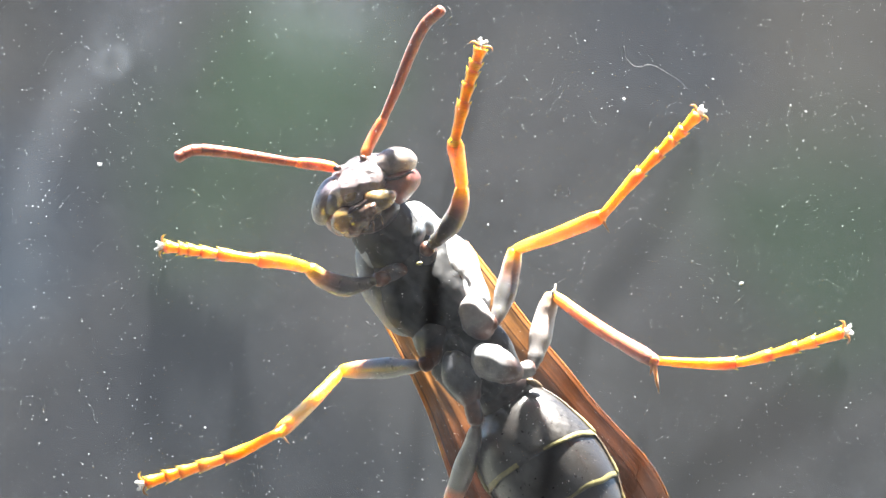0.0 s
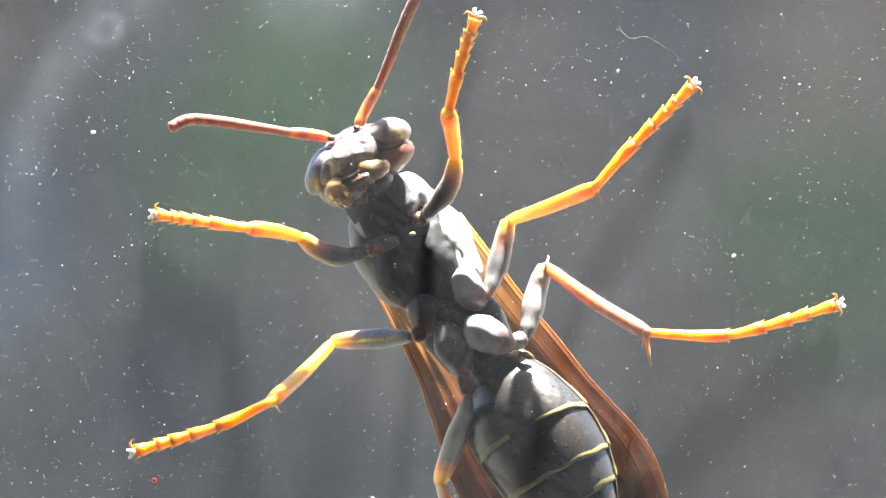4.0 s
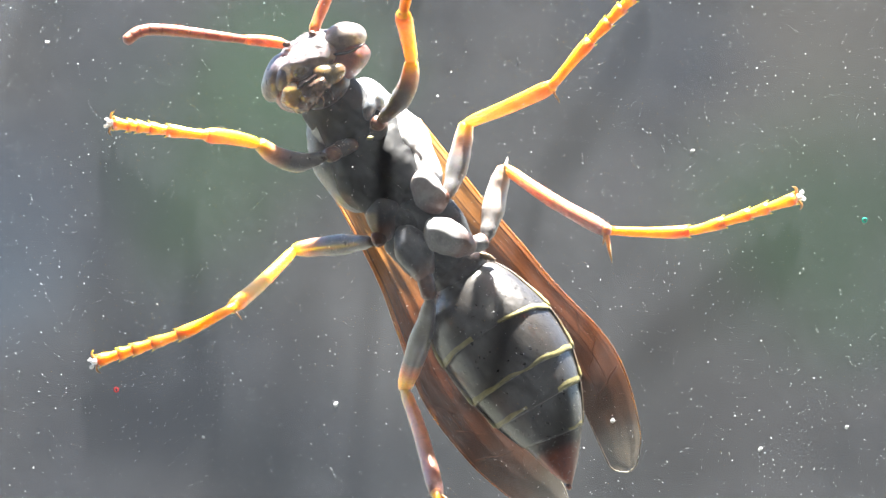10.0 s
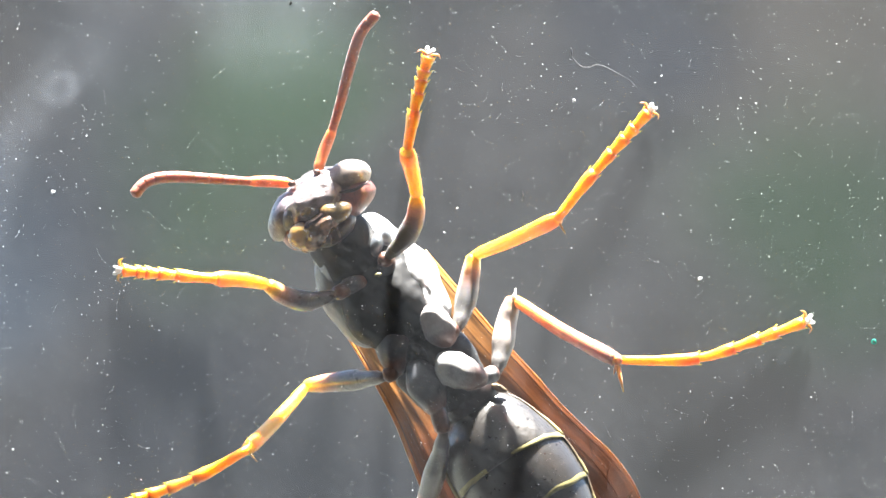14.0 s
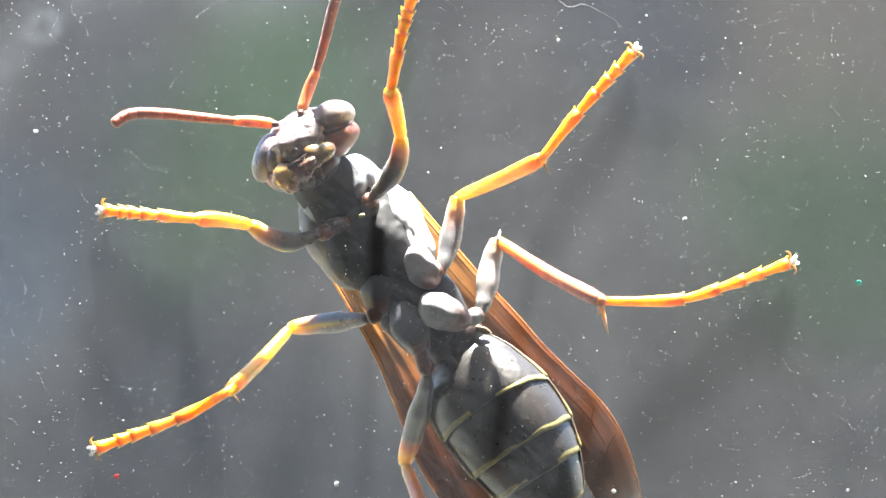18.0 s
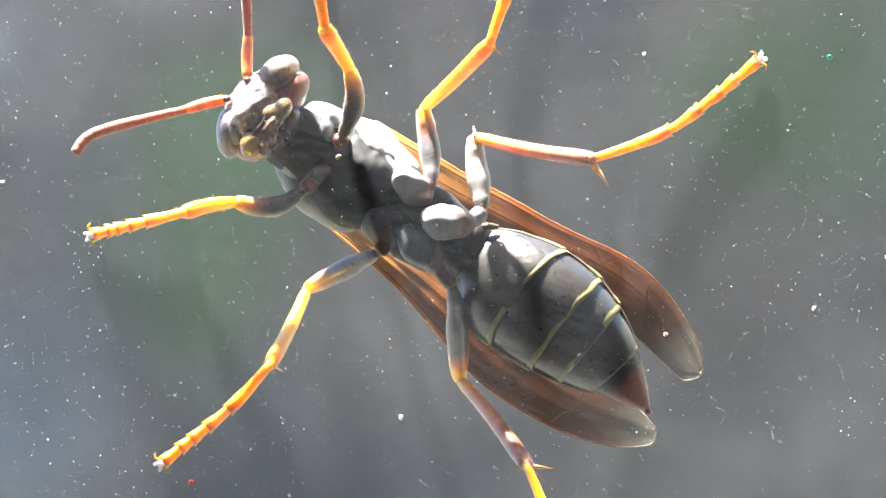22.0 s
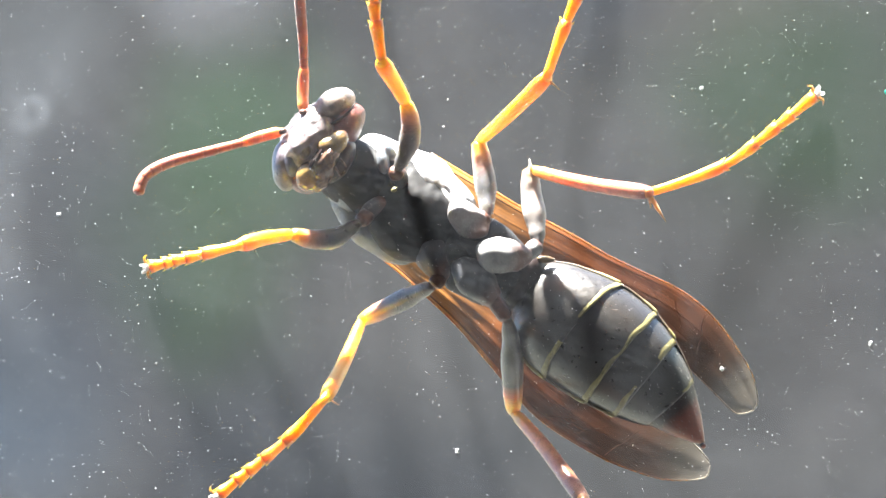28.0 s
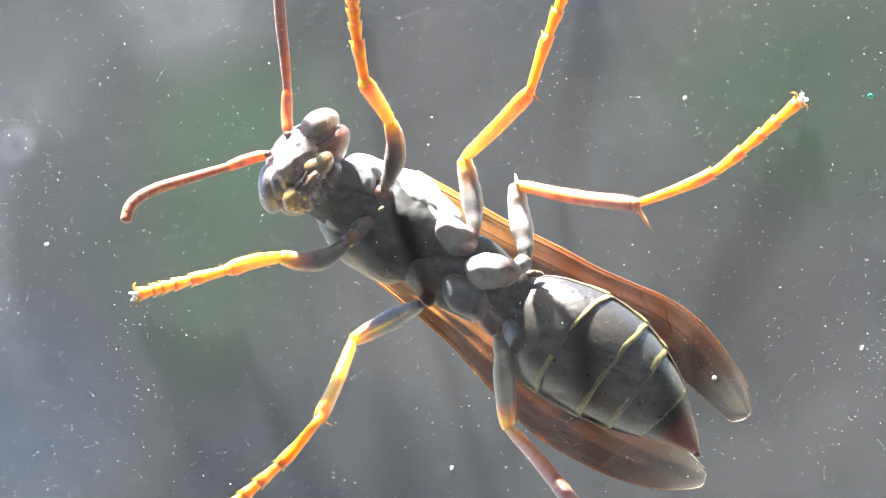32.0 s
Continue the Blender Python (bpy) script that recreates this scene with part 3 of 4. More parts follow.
def thorax():
    part("pronotum", fused([[(634, 246, 4.6, 84, 62, 48, DEG_BODY), (656, 272, 4.5, 58, 52, 44, DEG_BODY)]], 20, 4, 3), black, wasp, "black collar behind the head")
    part("propleuron", fused([[(690, 244, 3.9, 26, 12, 26, 102), (704, 226, 4.2, 22, 11, 26, 70)]], 6, lump=2), shaded_flank, wasp, "narrow grey downy plate beside the front hip")
    part("pronotum_lobe", fused([[(601, 270, 5.2, 62, 24, 60, 68)]], lump=4), shaded_flank, wasp, "dark downy side of the collar, shade in its colour")
    part("mesothorax", fused([[(698, 336, 4.6, 116, 84, 54, DEG_BODY)], [(676, 368, 4.1, 70, 46, 38, 62)], [(728, 342, 4.1, 72, 38, 38, 56)]], 16, 14, 5,
                             cut=[(704, 352, 3.2, 62, 3.5, 8, 66), (716, 376, 3.2, 13, 9, 9, 60)]), black, wasp, "black mesothorax with fine grey down")
    part("mesopleuron", fused([[(708, 251, 5.8, 74, 36, 80, 52), (746, 305, 5.7, 66, 50, 88, 60), (769, 355, 5.5, 56, 45, 84, 66)]], 16, 4, 4, cut=[(778, 332, 3.9, 10, 3, 7, 66)]), flank, wasp, "silvery downy flank plate, sunlight in its colour")
    part("mesopleuron", fused([[(605, 304, 5.4, 50, 26, 54, 66), (624, 347, 5.2, 52, 34, 56, 56), (656, 388, 5.1, 46, 32, 50, 46)]], 18, 4, 4, cut=[(628, 366, 3.9, 34, 2.5, 9, 42)]), shaded_flank, wasp, "dark bluish downy flank plate, shade in its colour")
    part("metathorax", blob(786, 466, 4.7, 92, 76, 54, DEG_BODY, 6, 0.9), black, wasp)
    part("metasternum", blob(750, 446, 4.2, 30, 24, 40, 60, 5), black, wasp)
    part("propodeum", blob(838, 526, 5.2, 46, 60, 56, 62, 4), waist_mat, wasp, "dark reddish hind end of the thorax")
    part("petiole", blob(850, 536, 5.3, 40, 30, 30, 64, 3), waist_mat, wasp)
    part("waist_scale", blob(895, 509, 4.5, 17, 7, 8, 25, 3), scale_mat, wasp, "small yellow scale at the waist")
    part("sternal_spot", blob(689, 296, 2.8, 6, 4, 4, -20, 2), yellow, wasp, "tiny pale yellow spot")


def gaster():
    a, b = at(848, 515, 5.5), at(1034, 926, 4.6)
    axis = (b - a).normalized()
    across = axis.cross(Vector((0, 1, 0))).normalized()
    if across.x < 0:
        across = -across
    front = Vector((0, -1, 0))
    prof = [(0, 20), (30, 60), (70, 88), (120, 104), (170, 109), (230, 104), (290, 88), (340, 67), (385, 44), (420, 25), (442, 10), (451, 3)]

    def radius(s):
        for (p, x), (r, y) in zip(prof, prof[1:]):
            if s <= r:
                k = (s - p) / (r - p)
                return x + (y - x) * k
        return 3

    def smooth_radius(s):
        return sum(radius(min(451, max(0, s + d))) for d in (-16, -8, 0, 8, 16)) / 5 if 10 < s < 430 else radius(s)

    def point(s, w, k=1.0):
        r = smooth_radius(s) * k * UNIT
        drift = (-12 * math.sin(math.pi * s / 165) if s < 165 else 15 * math.sin(math.pi * min(1, (s - 165) / 286))) * UNIT
        bow = -30 * math.sin(w) * UNIT * (s / 155 if s < 155 else max(0, 1 - (s - 155) / 168))
        skew = -9 * math.cos(w) * UNIT * (min(1, s / 120) if s < 290 else max(-0.5, 1 - 1.4 * (s - 290) / 66))
        return a + axis * (s * UNIT + bow + skew) + across * (r * math.cos(w) + drift) + front * (r * 0.92 * math.sin(w))

    def ring_part(name, s0, s1, material, k0=0.95, k1=1.03, w0=0.0, w1=2 * math.pi, label="", parent=wasp, steps=14, seg=48, lip=True):
        bm = bmesh.new()
        lay = bm.verts.layers.float.new("along")
        closed = w1 - w0 > 6.2
        cols = seg if closed else seg + 1
        rows = [(s0 + (s1 - s0) * i / steps, k0 + (k1 - k0) * (i / steps) ** 0.6) for i in range(steps + 1)]
        if lip:
            rows += [(s1 + 1.5, k1 - 0.015), (s1 - 3, k1 - 0.06)]
        grid = []
        for s, k in rows:
            line = []
            for j in range(cols):
                w = w0 + (w1 - w0) * j / seg
                thin = 1 if closed else 0.4 + 0.6 * abs(math.cos(w)) ** 0.7
                wave = 0 if closed else 3.2 * noise.noise(Vector((w * 3.1, s * 0.12, s0)))
                v = bm.verts.new(point(s1 + (s - s1) * thin + wave, w, k))
                v[lay] = min(1, max(0, (s - s0) / (s1 - s0)))
                line.append(v)
            grid.append(line)
        for p, r in zip(grid, grid[1:]):
            for j in range(cols if closed else cols - 1):
                bm.faces.new((p[j], p[(j + 1) % cols], r[(j + 1) % cols], r[j]))
        if closed:
            bm.faces.new(grid[0])
            bm.faces.new(grid[-1])
        bmesh.ops.recalc_face_normals(bm, faces=bm.faces)
        return part(name, bm, material, parent, label)

    d = radians
    cuts = [(0, 160), (148, 242), (230, 297), (286, 358), (344, 450)]
    segs = []
    for i, (s0, s1) in enumerate(cuts):
        last = i == 4
        segs.append(ring_part("gaster_segment", s0, s1, tail_mat if last else gaster_mat, 0.96 if i else 1.0, 1.0 if last else 1.03,
                              label="reddish-brown pointed last segment" if last else "", lip=not last))
    bands = [(0, 151, 9, 10, 84), (0, 151, 9, 112, 168), (1, 233, 9, 10, 170), (2, 287, 8, 12, 62), (2, 287, 8, 104, 166), (3, 354, 3, 18, 60)]
    for i, s, wide, w0, w1 in bands:
        ring_part("yellow_band", s, s + wide, yellow, 1.036, 1.042, d(w0), d(w1), parent=segs[i], steps=2, seg=30)
    # yellow seam along the flanks
    for i, s0, s1 in ((0, 30, 156), (1, 160, 238), (2, 244, 291)):
        for w in (12, 168):
            path = [point(s0 + (s1 - s0) * k / 12, d(w), 1.03) for k in range(13)]
            part("side_seam", tube(path, ramp([(0, 1.2), (0.5, 2.8), (0.8, 4.6), (1, 5.2)]), 8), seam_mat, segs[i], "dull yellow seam")
    for i, s0, s1 in ((0, 34, 156), (1, 152, 238), (2, 236, 291), (3, 288, 354)):
        for w0, w1 in ((-34, 13), (172, 202)):
            ring_part("tergite_edge", s0, s1, tergite_mat, 1.03, 1.045, d(w0), d(w1), parent=segs[i], steps=8, seg=8, label="thin brown edge of the back plate")
    part("sting_sheath", tube([b - axis * 14 * UNIT, b - axis * 9 * UNIT, b - axis * 5 * UNIT], ramp([(0, 6), (1, 4.5)]), 10), tail_mat, segs[4])


def leg(name, coxa, troch, femur, tibia, tarsus, widths, hind=False, mats=None, share=(0.42, 0.19, 0.14, 0.1, 0.15), spurs=(), lit=False):
    """coxa: blob numbers; femur, tibia, tarsus: plan points (u, v, h); lit: hip coloured as sunlit."""
    fm, tm = mats or (femur_mat, tibia_mat)
    fw, tw, sw = widths
    fp = [at(*p) for p in spline(femur, 8)]
    thigh = part(name, tube(fp, ramp([(0, fw * 0.42), (0.15, fw * 0.7), (0.45, fw), (0.8, fw * 0.86), (0.95, fw * 0.7), (1, fw * 0.55)]), 18, rough=0.03), fm, wasp)
    cb, turn = coxa[4], coxa[6]
    end = tuple(p + (q - p) * 0.72 for p, q in zip(coxa, troch))
    part("coxa", fused([[coxa[:7], (*end, cb * 0.62, cb * 0.52, cb * 0.6, turn)]], 16, lump=7, freq=800), hip_sunlit if lit else hip_shaded, thigh, "downy black hip joint, its side's light in the colour")
    path = [at(*p) for p in spline([troch, tuple((a + b) / 2 for a, b in zip(troch, femur[0])), femur[0]], 5)]
    # Only the right hind leg sets hind: its trochanter is coloured as sunlit too.
    part("trochanter", tube(path, ramp([(0, fw * 0.6), (0.4, fw * 0.75), (0.85, fw * 0.72), (1, fw * 0.5)]), 14, rough=0.06), hip_sunlit if hind else coxa_red, thigh)
    tp = [at(*p) for p in spline(tibia, 10)]
    part("tibia", tube(tp, ramp([(0, tw * 0.55), (0.1, tw * 0.78), (0.55, tw * 0.93), (0.9, tw * 1.02), (1, tw * 0.86)]), 16, rough=0.03), tm, thigh)
    k = tibia[-1]
    part("ankle", blob(k[0], k[1], k[2], tw * 0.78, tw * 0.78, tw * 0.74, 0, 1, seg=14), tm, thigh)
    for du, dv, ww in spurs:
        path = [at(k[0], k[1], k[2]), at(k[0] + du * 0.5, k[1] + dv * 0.55, k[2] - 0.15), at(k[0] + du, k[1] + dv, k[2] - 0.25)]
        part("tibial_spur", tube(path, ramp([(0, ww), (0.5, ww * 0.7), (1, 0.6)]), 8), claw_mat if not hind else tm, thigh, "thin pointed spur")
    line = spline(tarsus, 24)
    run = [0.0]
    for p, q in zip(line, line[1:]):
        run.append(run[-1] + (q - p).length)

    def spot(t):
        s = t * run[-1]
        for i in range(len(run) - 1):
            if run[i + 1] >= s:
                f = (s - run[i]) / max(1e-9, run[i + 1] - run[i])
                return line[i].lerp(line[i + 1], f)
        return line[-1]
    t0 = 0.0
    for i, sh in enumerate(share):
        t1 = t0 + sh
        path = [at(*spot(max(0, t0 - 0.012) + (t1 + 0.006 - max(0, t0 - 0.012)) * k / 7)) for k in range(8)]
        big = sw * (1.02, 1.0, 1.02, 1.04, 1.0)[i]
        prof = ramp([(0, big * 0.76), (0.45, big * 0.86), (0.88, big * 1.12), (1, big * 1.08)])
        bm = tube(path, prof, 12, rough=0.04)
        end, before = path[-1], path[-3]
        d = (end - before).normalized()
        sd = d.cross(Vector((0, 1, 0))).normalized()
        for sgn in (-1, 1):
            root = end + sd * sgn * big * 0.85 * UNIT - d * 3 * UNIT
            tube([root - d * 4 * UNIT, root + d * 3 * UNIT + sd * sgn * 1.8 * UNIT, root + d * 7.5 * UNIT + sd * sgn * 4.0 * UNIT], ramp([(0, 2.6), (0.5, 1.5), (1, 0.3)]), 6, bm=bm)
        part("tarsal_segment", bm, tarsus_mat, thigh)
        t0 = t1
    end, before = at(*spot(1.0)), at(*spot(0.95))
    d = (end - before).normalized()
    sd = d.cross(Vector((0, 1, 0))).normalized()
    for sgn in (-1, 1):
        path = [end, end + d * 7 * UNIT + sd * sgn * 9 * UNIT, end + d * 8 * UNIT + sd * sgn * 17 * UNIT, end + d * 2 * UNIT + sd * sgn * 22 * UNIT - Vector((0, 0.0001, 0))]
        path = [Vector(p) for p in spline(path, 4)]
        part("claw", tube(path, ramp([(0, 3.2), (0.6, 2.2), (1, 0.6)]), 8), claw_mat, thigh)
    u, v, h = spot(1.0)
    w = math.degrees(math.atan2(-d.z, d.x))
    bm = blob(u + d.x * 9, v - d.z * 9, h - 0.08, 6, 6, 4, w, 2.5, seg=12, freq=6000)
    blob(u + d.x * 15 + sd.x * 6, v - d.z * 15 - sd.z * 6, h - 0.1, 4.5, 3, 3, w, 2, bm=bm, seg=10, freq=6000)
    blob(u + d.x * 15 - sd.x * 6, v - d.z * 15 + sd.z * 6, h - 0.1, 4.5, 3, 3, w, 2, bm=bm, seg=10, freq=6000)
    part("foot_pad", bm, pad_mat, thigh, "pale translucent sticky foot pad")
    return thigh


def legs():
    leg("front_leg", (646, 316, 3.7, 26, 16, 22, -14, 3), (634, 320, 3.4),
        [(612, 327, 3.0), (565, 337, 2.7), (525, 326, 2.3), (493, 303, 1.9)],
        [(493, 303, 1.9), (448, 292, 1.4), (402, 287, 0.8)],
        [(402, 287, 0.57), (330, 277, 0.57), (240, 264, 0.36)], (19, 14, 10.5), spurs=[(-14, -14, 3)])
    leg("front_leg", (706, 284, 3.75, 26, 16, 22, -60, 3), (700, 276, 3.5),
        [(708, 266, 3.2), (740, 236, 3.05), (760, 200, 2.9), (766, 162, 2.7)],
        [(766, 162, 2.7), (760, 122, 1.9), (752, 80, 0.5)],
        [(752, 80, 0.45), (772, -4, 0.5), (798, -86, 0.36)], (19, 15, 11), spurs=[(-8, -2, 3)])
    leg("middle_leg", (708, 428, 4.1, 38, 33, 38, 70), (712, 470, 3.7),
        [(692, 479, 3.7), (650, 482, 4.9), (600, 486, 6.1), (553, 490, 6.9)],
        [(553, 490, 6.9), (498, 545, 4.1), (443, 592, 0.8)],
        [(443, 592, 0.57), (352, 636, 0.57), (205, 682, 0.36)], (19.5, 13.5, 10.5), spurs=[(16, 22, 2.2)])
    leg("middle_leg", (790, 392, 3.4, 42, 27, 28, 58), (808, 404, 3.3),
        [(824, 402, 3.5), (838, 365, 4.1), (850, 320, 4.5), (860, 273, 4.6)],
        [(860, 273, 4.6), (935, 245, 2.6), (1012, 212, 0.8)],
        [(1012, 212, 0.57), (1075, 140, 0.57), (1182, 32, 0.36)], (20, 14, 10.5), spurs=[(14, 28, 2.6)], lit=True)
    leg("hind_leg", (766, 500, 3.6, 54, 33, 40, 64), (780, 530, 3.5),
        [(791, 582, 3.5), (783, 622, 4.4), (765, 675, 5.6), (742, 738, 7.1)],
        [(742, 738, 7.1), (770, 820, 4.4), (797, 925, 1.3)],
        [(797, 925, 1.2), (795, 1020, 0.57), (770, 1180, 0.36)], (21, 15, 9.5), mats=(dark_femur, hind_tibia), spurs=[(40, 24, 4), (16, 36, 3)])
    leg("hind_leg", (822, 474, 3.0, 46, 34, 36, 32), (866, 490, 3.2),
        [(891, 480, 3.5), (902, 440, 4.0), (912, 395, 4.4), (926, 352, 4.5)],
        [(926, 352, 4.5), (1010, 412, 2.6), (1104, 467, 0.65)],
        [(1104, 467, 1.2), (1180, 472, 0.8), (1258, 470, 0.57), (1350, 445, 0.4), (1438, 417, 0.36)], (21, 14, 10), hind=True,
        mats=(sunlit_femur, hind_tibia), spurs=[(10, 58, 5), (-6, 26, 4)], lit=True)
    part("knee_spine", tube([at(926, 352, 4.3), at(930, 344, 4.2), at(932, 334, 4.1)], ramp([(0, 4.2), (0.4, 2.6), (1, 0.8)]), 8, rough=0.3), pad_mat, wasp, "pale knee spine")


def antenna(base, scape, flag, dark):
    o = at(*base)
    path = [at(*p) for p in spline([base] + scape, 8)]
    ob = part("antenna", tube(path, ramp([(0, 6), (0.15, 10), (0.6, 10.5), (0.93, 9.5), (1, 7)]), 12, origin=o), scape_mat, wasp, "orange-red antenna")
    ob.location = o
    e = scape[-1]
    part("pedicel", blob(e[0], e[1], e[2], 8, 8, 8, 0, seg=12), scape_mat, ob).location = -o
    line = spline([e] + flag, 20)
    n, joints = 10, []
    m = len(line) - 1
    for i in range(n):
        a, b = i * m / n, (i + 1) * m / n
        pts = []
        for k in range(6):
            s = a - 0.9 + (b - a + 0.9) * k / 5
            s = max(0, s)
            j = min(int(s), m - 1)
            pts.append(at(*line[j].lerp(line[j + 1], s - j)))
        f = (i + 0.5) / n
        r = 8.0 + 3.4 * math.sin(math.pi / 2 * min(1, f * 1.5))
        bit = part("antennal_segment", tube(pts, ramp([(0, r * 0.89), (0.85, r * 0.93), (1, r * (0.74 if i == n - 1 else 0.905))]), 12, origin=o), flagellum_dark if dark and f > 0.25 else flagellum_mat, ob)
        if i >= 5:
            joints.append((bit, pts[1] - o))
    return ob, joints


def head():
    part("head", fused([[(598, 163, 4.3, 80, 58, 62, -20), (582, 165, 3.2, 60, 40, 50, -34), (547, 178, 3.9, 36, 30, 46, 110), (618, 136, 3.8, 42, 30, 44, -20)]], 14, 4, 6, freq=1500, cut=[(592, 194, 2.0, 40, 8, 12, -36)]), head_mat, wasp, "greyish downy broad head seen from below")
    part("compound_eye", fused([[(645, 121, 3.65, 43, 30, 48, -18)]], lump=2), eye_mat, wasp, "brown bulging compound eye")
    part("compound_eye", fused([[(531, 186, 3.85, 49, 28, 50, 114)]], lump=2), eye_violet, wasp, "greyish violet compound eye")
    part("cheek", fused([[(654, 155, 3.7, 41, 30, 50, -20), (643, 171, 3.5, 32, 24, 42, -20)]], 12, 4, 2), cheek_mat, wasp, "reddish cheek")
    part("cheek", fused([[(549, 223, 3.9, 34, 24, 46, 35)]], lump=2), cheek_mat, wasp, "reddish brown cheek")
    # Dark body set beside the eye stands for the shade of a hollow.
    part("inner_orbit", fused([[(547, 181, 3.05, 34, 19, 26, 122)]], lump=2), orbit_shade_mat, wasp, "dark blue-black patch for the shade beside the eye")
    part("throat", fused([[(612, 210, 3.4, 48, 30, 40, -30)]], lump=3), mouth_mat, wasp)
    part("mandible", fused([[(622, 185, 2.36, 31, 18, 20, -28), (606, 182, 2.36, 17, 16, 18, 40)]], 10, 3, 2, freq=1200, step=2.0), mandible_mat, wasp, "yellow-brown jaw")
    part("mandible", fused([[(556, 220, 2.38, 25, 21, 20, -64), (566, 214, 2.36, 20, 17, 18, -30)]], 10, 3, 2, freq=1200, step=2.0), mandible_mat, wasp, "yellow-brown jaw")
    part("labium", fused([[(592, 208, 2.38, 42, 22, 24, -32), (576, 230, 2.5, 30, 18, 22, -30)], [(603, 199, 2.1, 20, 10, 15, -36)]], 10, 3, 4, freq=2200, step=2.0), labium_mat, wasp, "reddish brown glossy mouthparts")
    part("mouth", fused([[(582, 196, 2.13, 46, 4, 10, -34)]], lump=3, freq=2200, step=2.0), mouth_mat, wasp, "dark shiny slit of the mouth")
    part("clypeus", fused([[(570, 176, 2.3, 15, 9, 11, -40)]], lump=2, freq=2000, step=2.0), clypeus_mat, wasp, "dull yellow and brown face shield")
    part("clypeus_rim", blob(614, 157, 2.75, 22, 6, 13, -36, 4, freq=2500), head_mat, wasp)
    for u, v, du, dv in ((604, 214, 6, 26), (618, 206, 8, 22)):
        path = [at(u, v, 2.3), at(u + du * 0.5 + 2, v + dv * 0.5, 2.25), at(u + du, v + dv, 2.4)]
        part("palp", tube(path, ramp([(0, 2.4), (1, 1.2)]), 8), coxa_red, wasp)
    # Dark tubes laid between the head's plates draw the shade of its creases.
    for pts, r in (([(612, 148, 2.8), (636, 147, 2.65), (660, 142, 2.7), (684, 129, 3.2)], 3.0), ([(606, 128, 3.0), (612, 138, 2.75), (616, 150, 2.7), (610, 160, 2.6)], 3.0), ([(540, 204, 2.78), (556, 199, 2.4), (574, 193, 2.25), (592, 182, 2.25), (610, 166, 2.43)], 2.4)):
        part("crease", tube([at(*p) for p in spline(pts, 6)], ramp([(0, r * 0.5), (0.5, r), (1, r * 0.4)]), 10, rough=0.2), mouth_mat, wasp, "dark strip for the shade in a crease of the head")
    for u, v, t in ((545, 128, 0), (591, 111, 30)):
        part("antennal_socket", blob(u, v, 3.35, 8, 6, 7, t, 1, seg=14), coxa_red, wasp)


def edge_curve(points, n):
    line = spline(points, 20)
    run = [0.0]
    for p, q in zip(line, line[1:]):
        run.append(run[-1] + (q - p).length)
    out = []
    for i in range(n + 1):
        s = run[-1] * i / n
        j = max(k for k in range(len(run)) if run[k] <= s + 1e-9)
        j = min(j, len(line) - 2)
        out.append(line[j].lerp(line[j + 1], (s - run[j]) / max(1e-9, run[j + 1] - run[j])))
    return out


def wing(lead, trail, h0, label, phase):
    n, m = 140, 24
    a = edge_curve([(u, v, 0) for u, v in lead], n)
    b = edge_curve([(u, v, 0) for u, v in trail], n)

    def spot(i, f, lift=0.0):
        p = a[i].lerp(b[i], f)
        t = i / n
        fold = 0.04 * math.sin(f * 19 + phase) * (1 - 0.85 * t) + 0.25 * math.sin(math.pi * f) + 0.12 * noise.noise(Vector((p.x / 60, p.y / 60, phase)))
        return at(p.x, p.y, h0 + fold - lift - 0.4 * t)
    bm = bmesh.new()
    lay = bm.verts.layers.float.new("along")
    wide = bm.verts.layers.float.new("across")
    grid = []
    for i in range(n + 1):
        line = []
        for j in range(m + 1):
            v = bm.verts.new(spot(i, j / m))
            v[lay], v[wide] = i / n, j / m
            line.append(v)
        grid.append(line)
    for p, q in zip(grid, grid[1:]):
        for j in range(m):
            bm.faces.new((p[j], p[j + 1], q[j + 1], q[j]))
    ob = part("wing", bm, wing_mat, wasp, label)
    for f, s0, s1, r in ((0.0, 0, 0.97, 2.4), (0.09, 0, 0.72, 1.3), (0.36, 0.15, 0.8, 0.9), (0.62, 0.25, 0.82, 0.8)):
        i0, i1 = int(s0 * n), int(s1 * n)
        path = [spot(i, f, 0.03) for i in range(i0, i1 + 1, 3)]
        part("vein", tube(path, ramp([(0, r), (0.7, r * 0.8), (1, r * 0.35)]), 8), rim_mat if f == 0 else vein_mat, ob)
    for f, s0, s1 in ((1.0, 0.80, 1.0), (0.0, 0.92, 1.0)):
        path = [spot(i, f, 0.03) for i in range(int(s0 * n), int(s1 * n) + 1)]
        part("wing_margin", tube(path, ramp([(0, 0.5), (0.5, 1.3), (1, 1.3)]), 6), margin_mat, ob, "pale clear margin of the wing tip")
    for s, f0, f1 in ((0.58, 0.07, 0.33), (0.66, 0.16, 0.5), (0.74, 0.07, 0.7), (0.5, 0.33, 0.7)):
        path = [spot(int((s + 0.05 * k / 6) * n), f0 + (f1 - f0) * k / 6, 0.03) for k in range(7)]
        part("cross_vein", tube(path, ramp([(0, 0.8), (1, 0.5)]), 6), vein_mat, ob)
    return ob


thorax()
gaster()
legs()
head()
wing([(775, 262), (852, 362), (885, 405), (920, 447), (958, 492), (1000, 545), (1044, 593), (1090, 642), (1122, 692), (1143, 750), (1156, 812), (1158, 842), (1150, 880), (1138, 892)],
     [(700, 330), (790, 440), (890, 560), (975, 650), (1030, 730), (1066, 800), (1088, 850), (1104, 884), (1120, 892), (1136, 893)], 7.0,
     "smoky amber folded wing", 0.4)
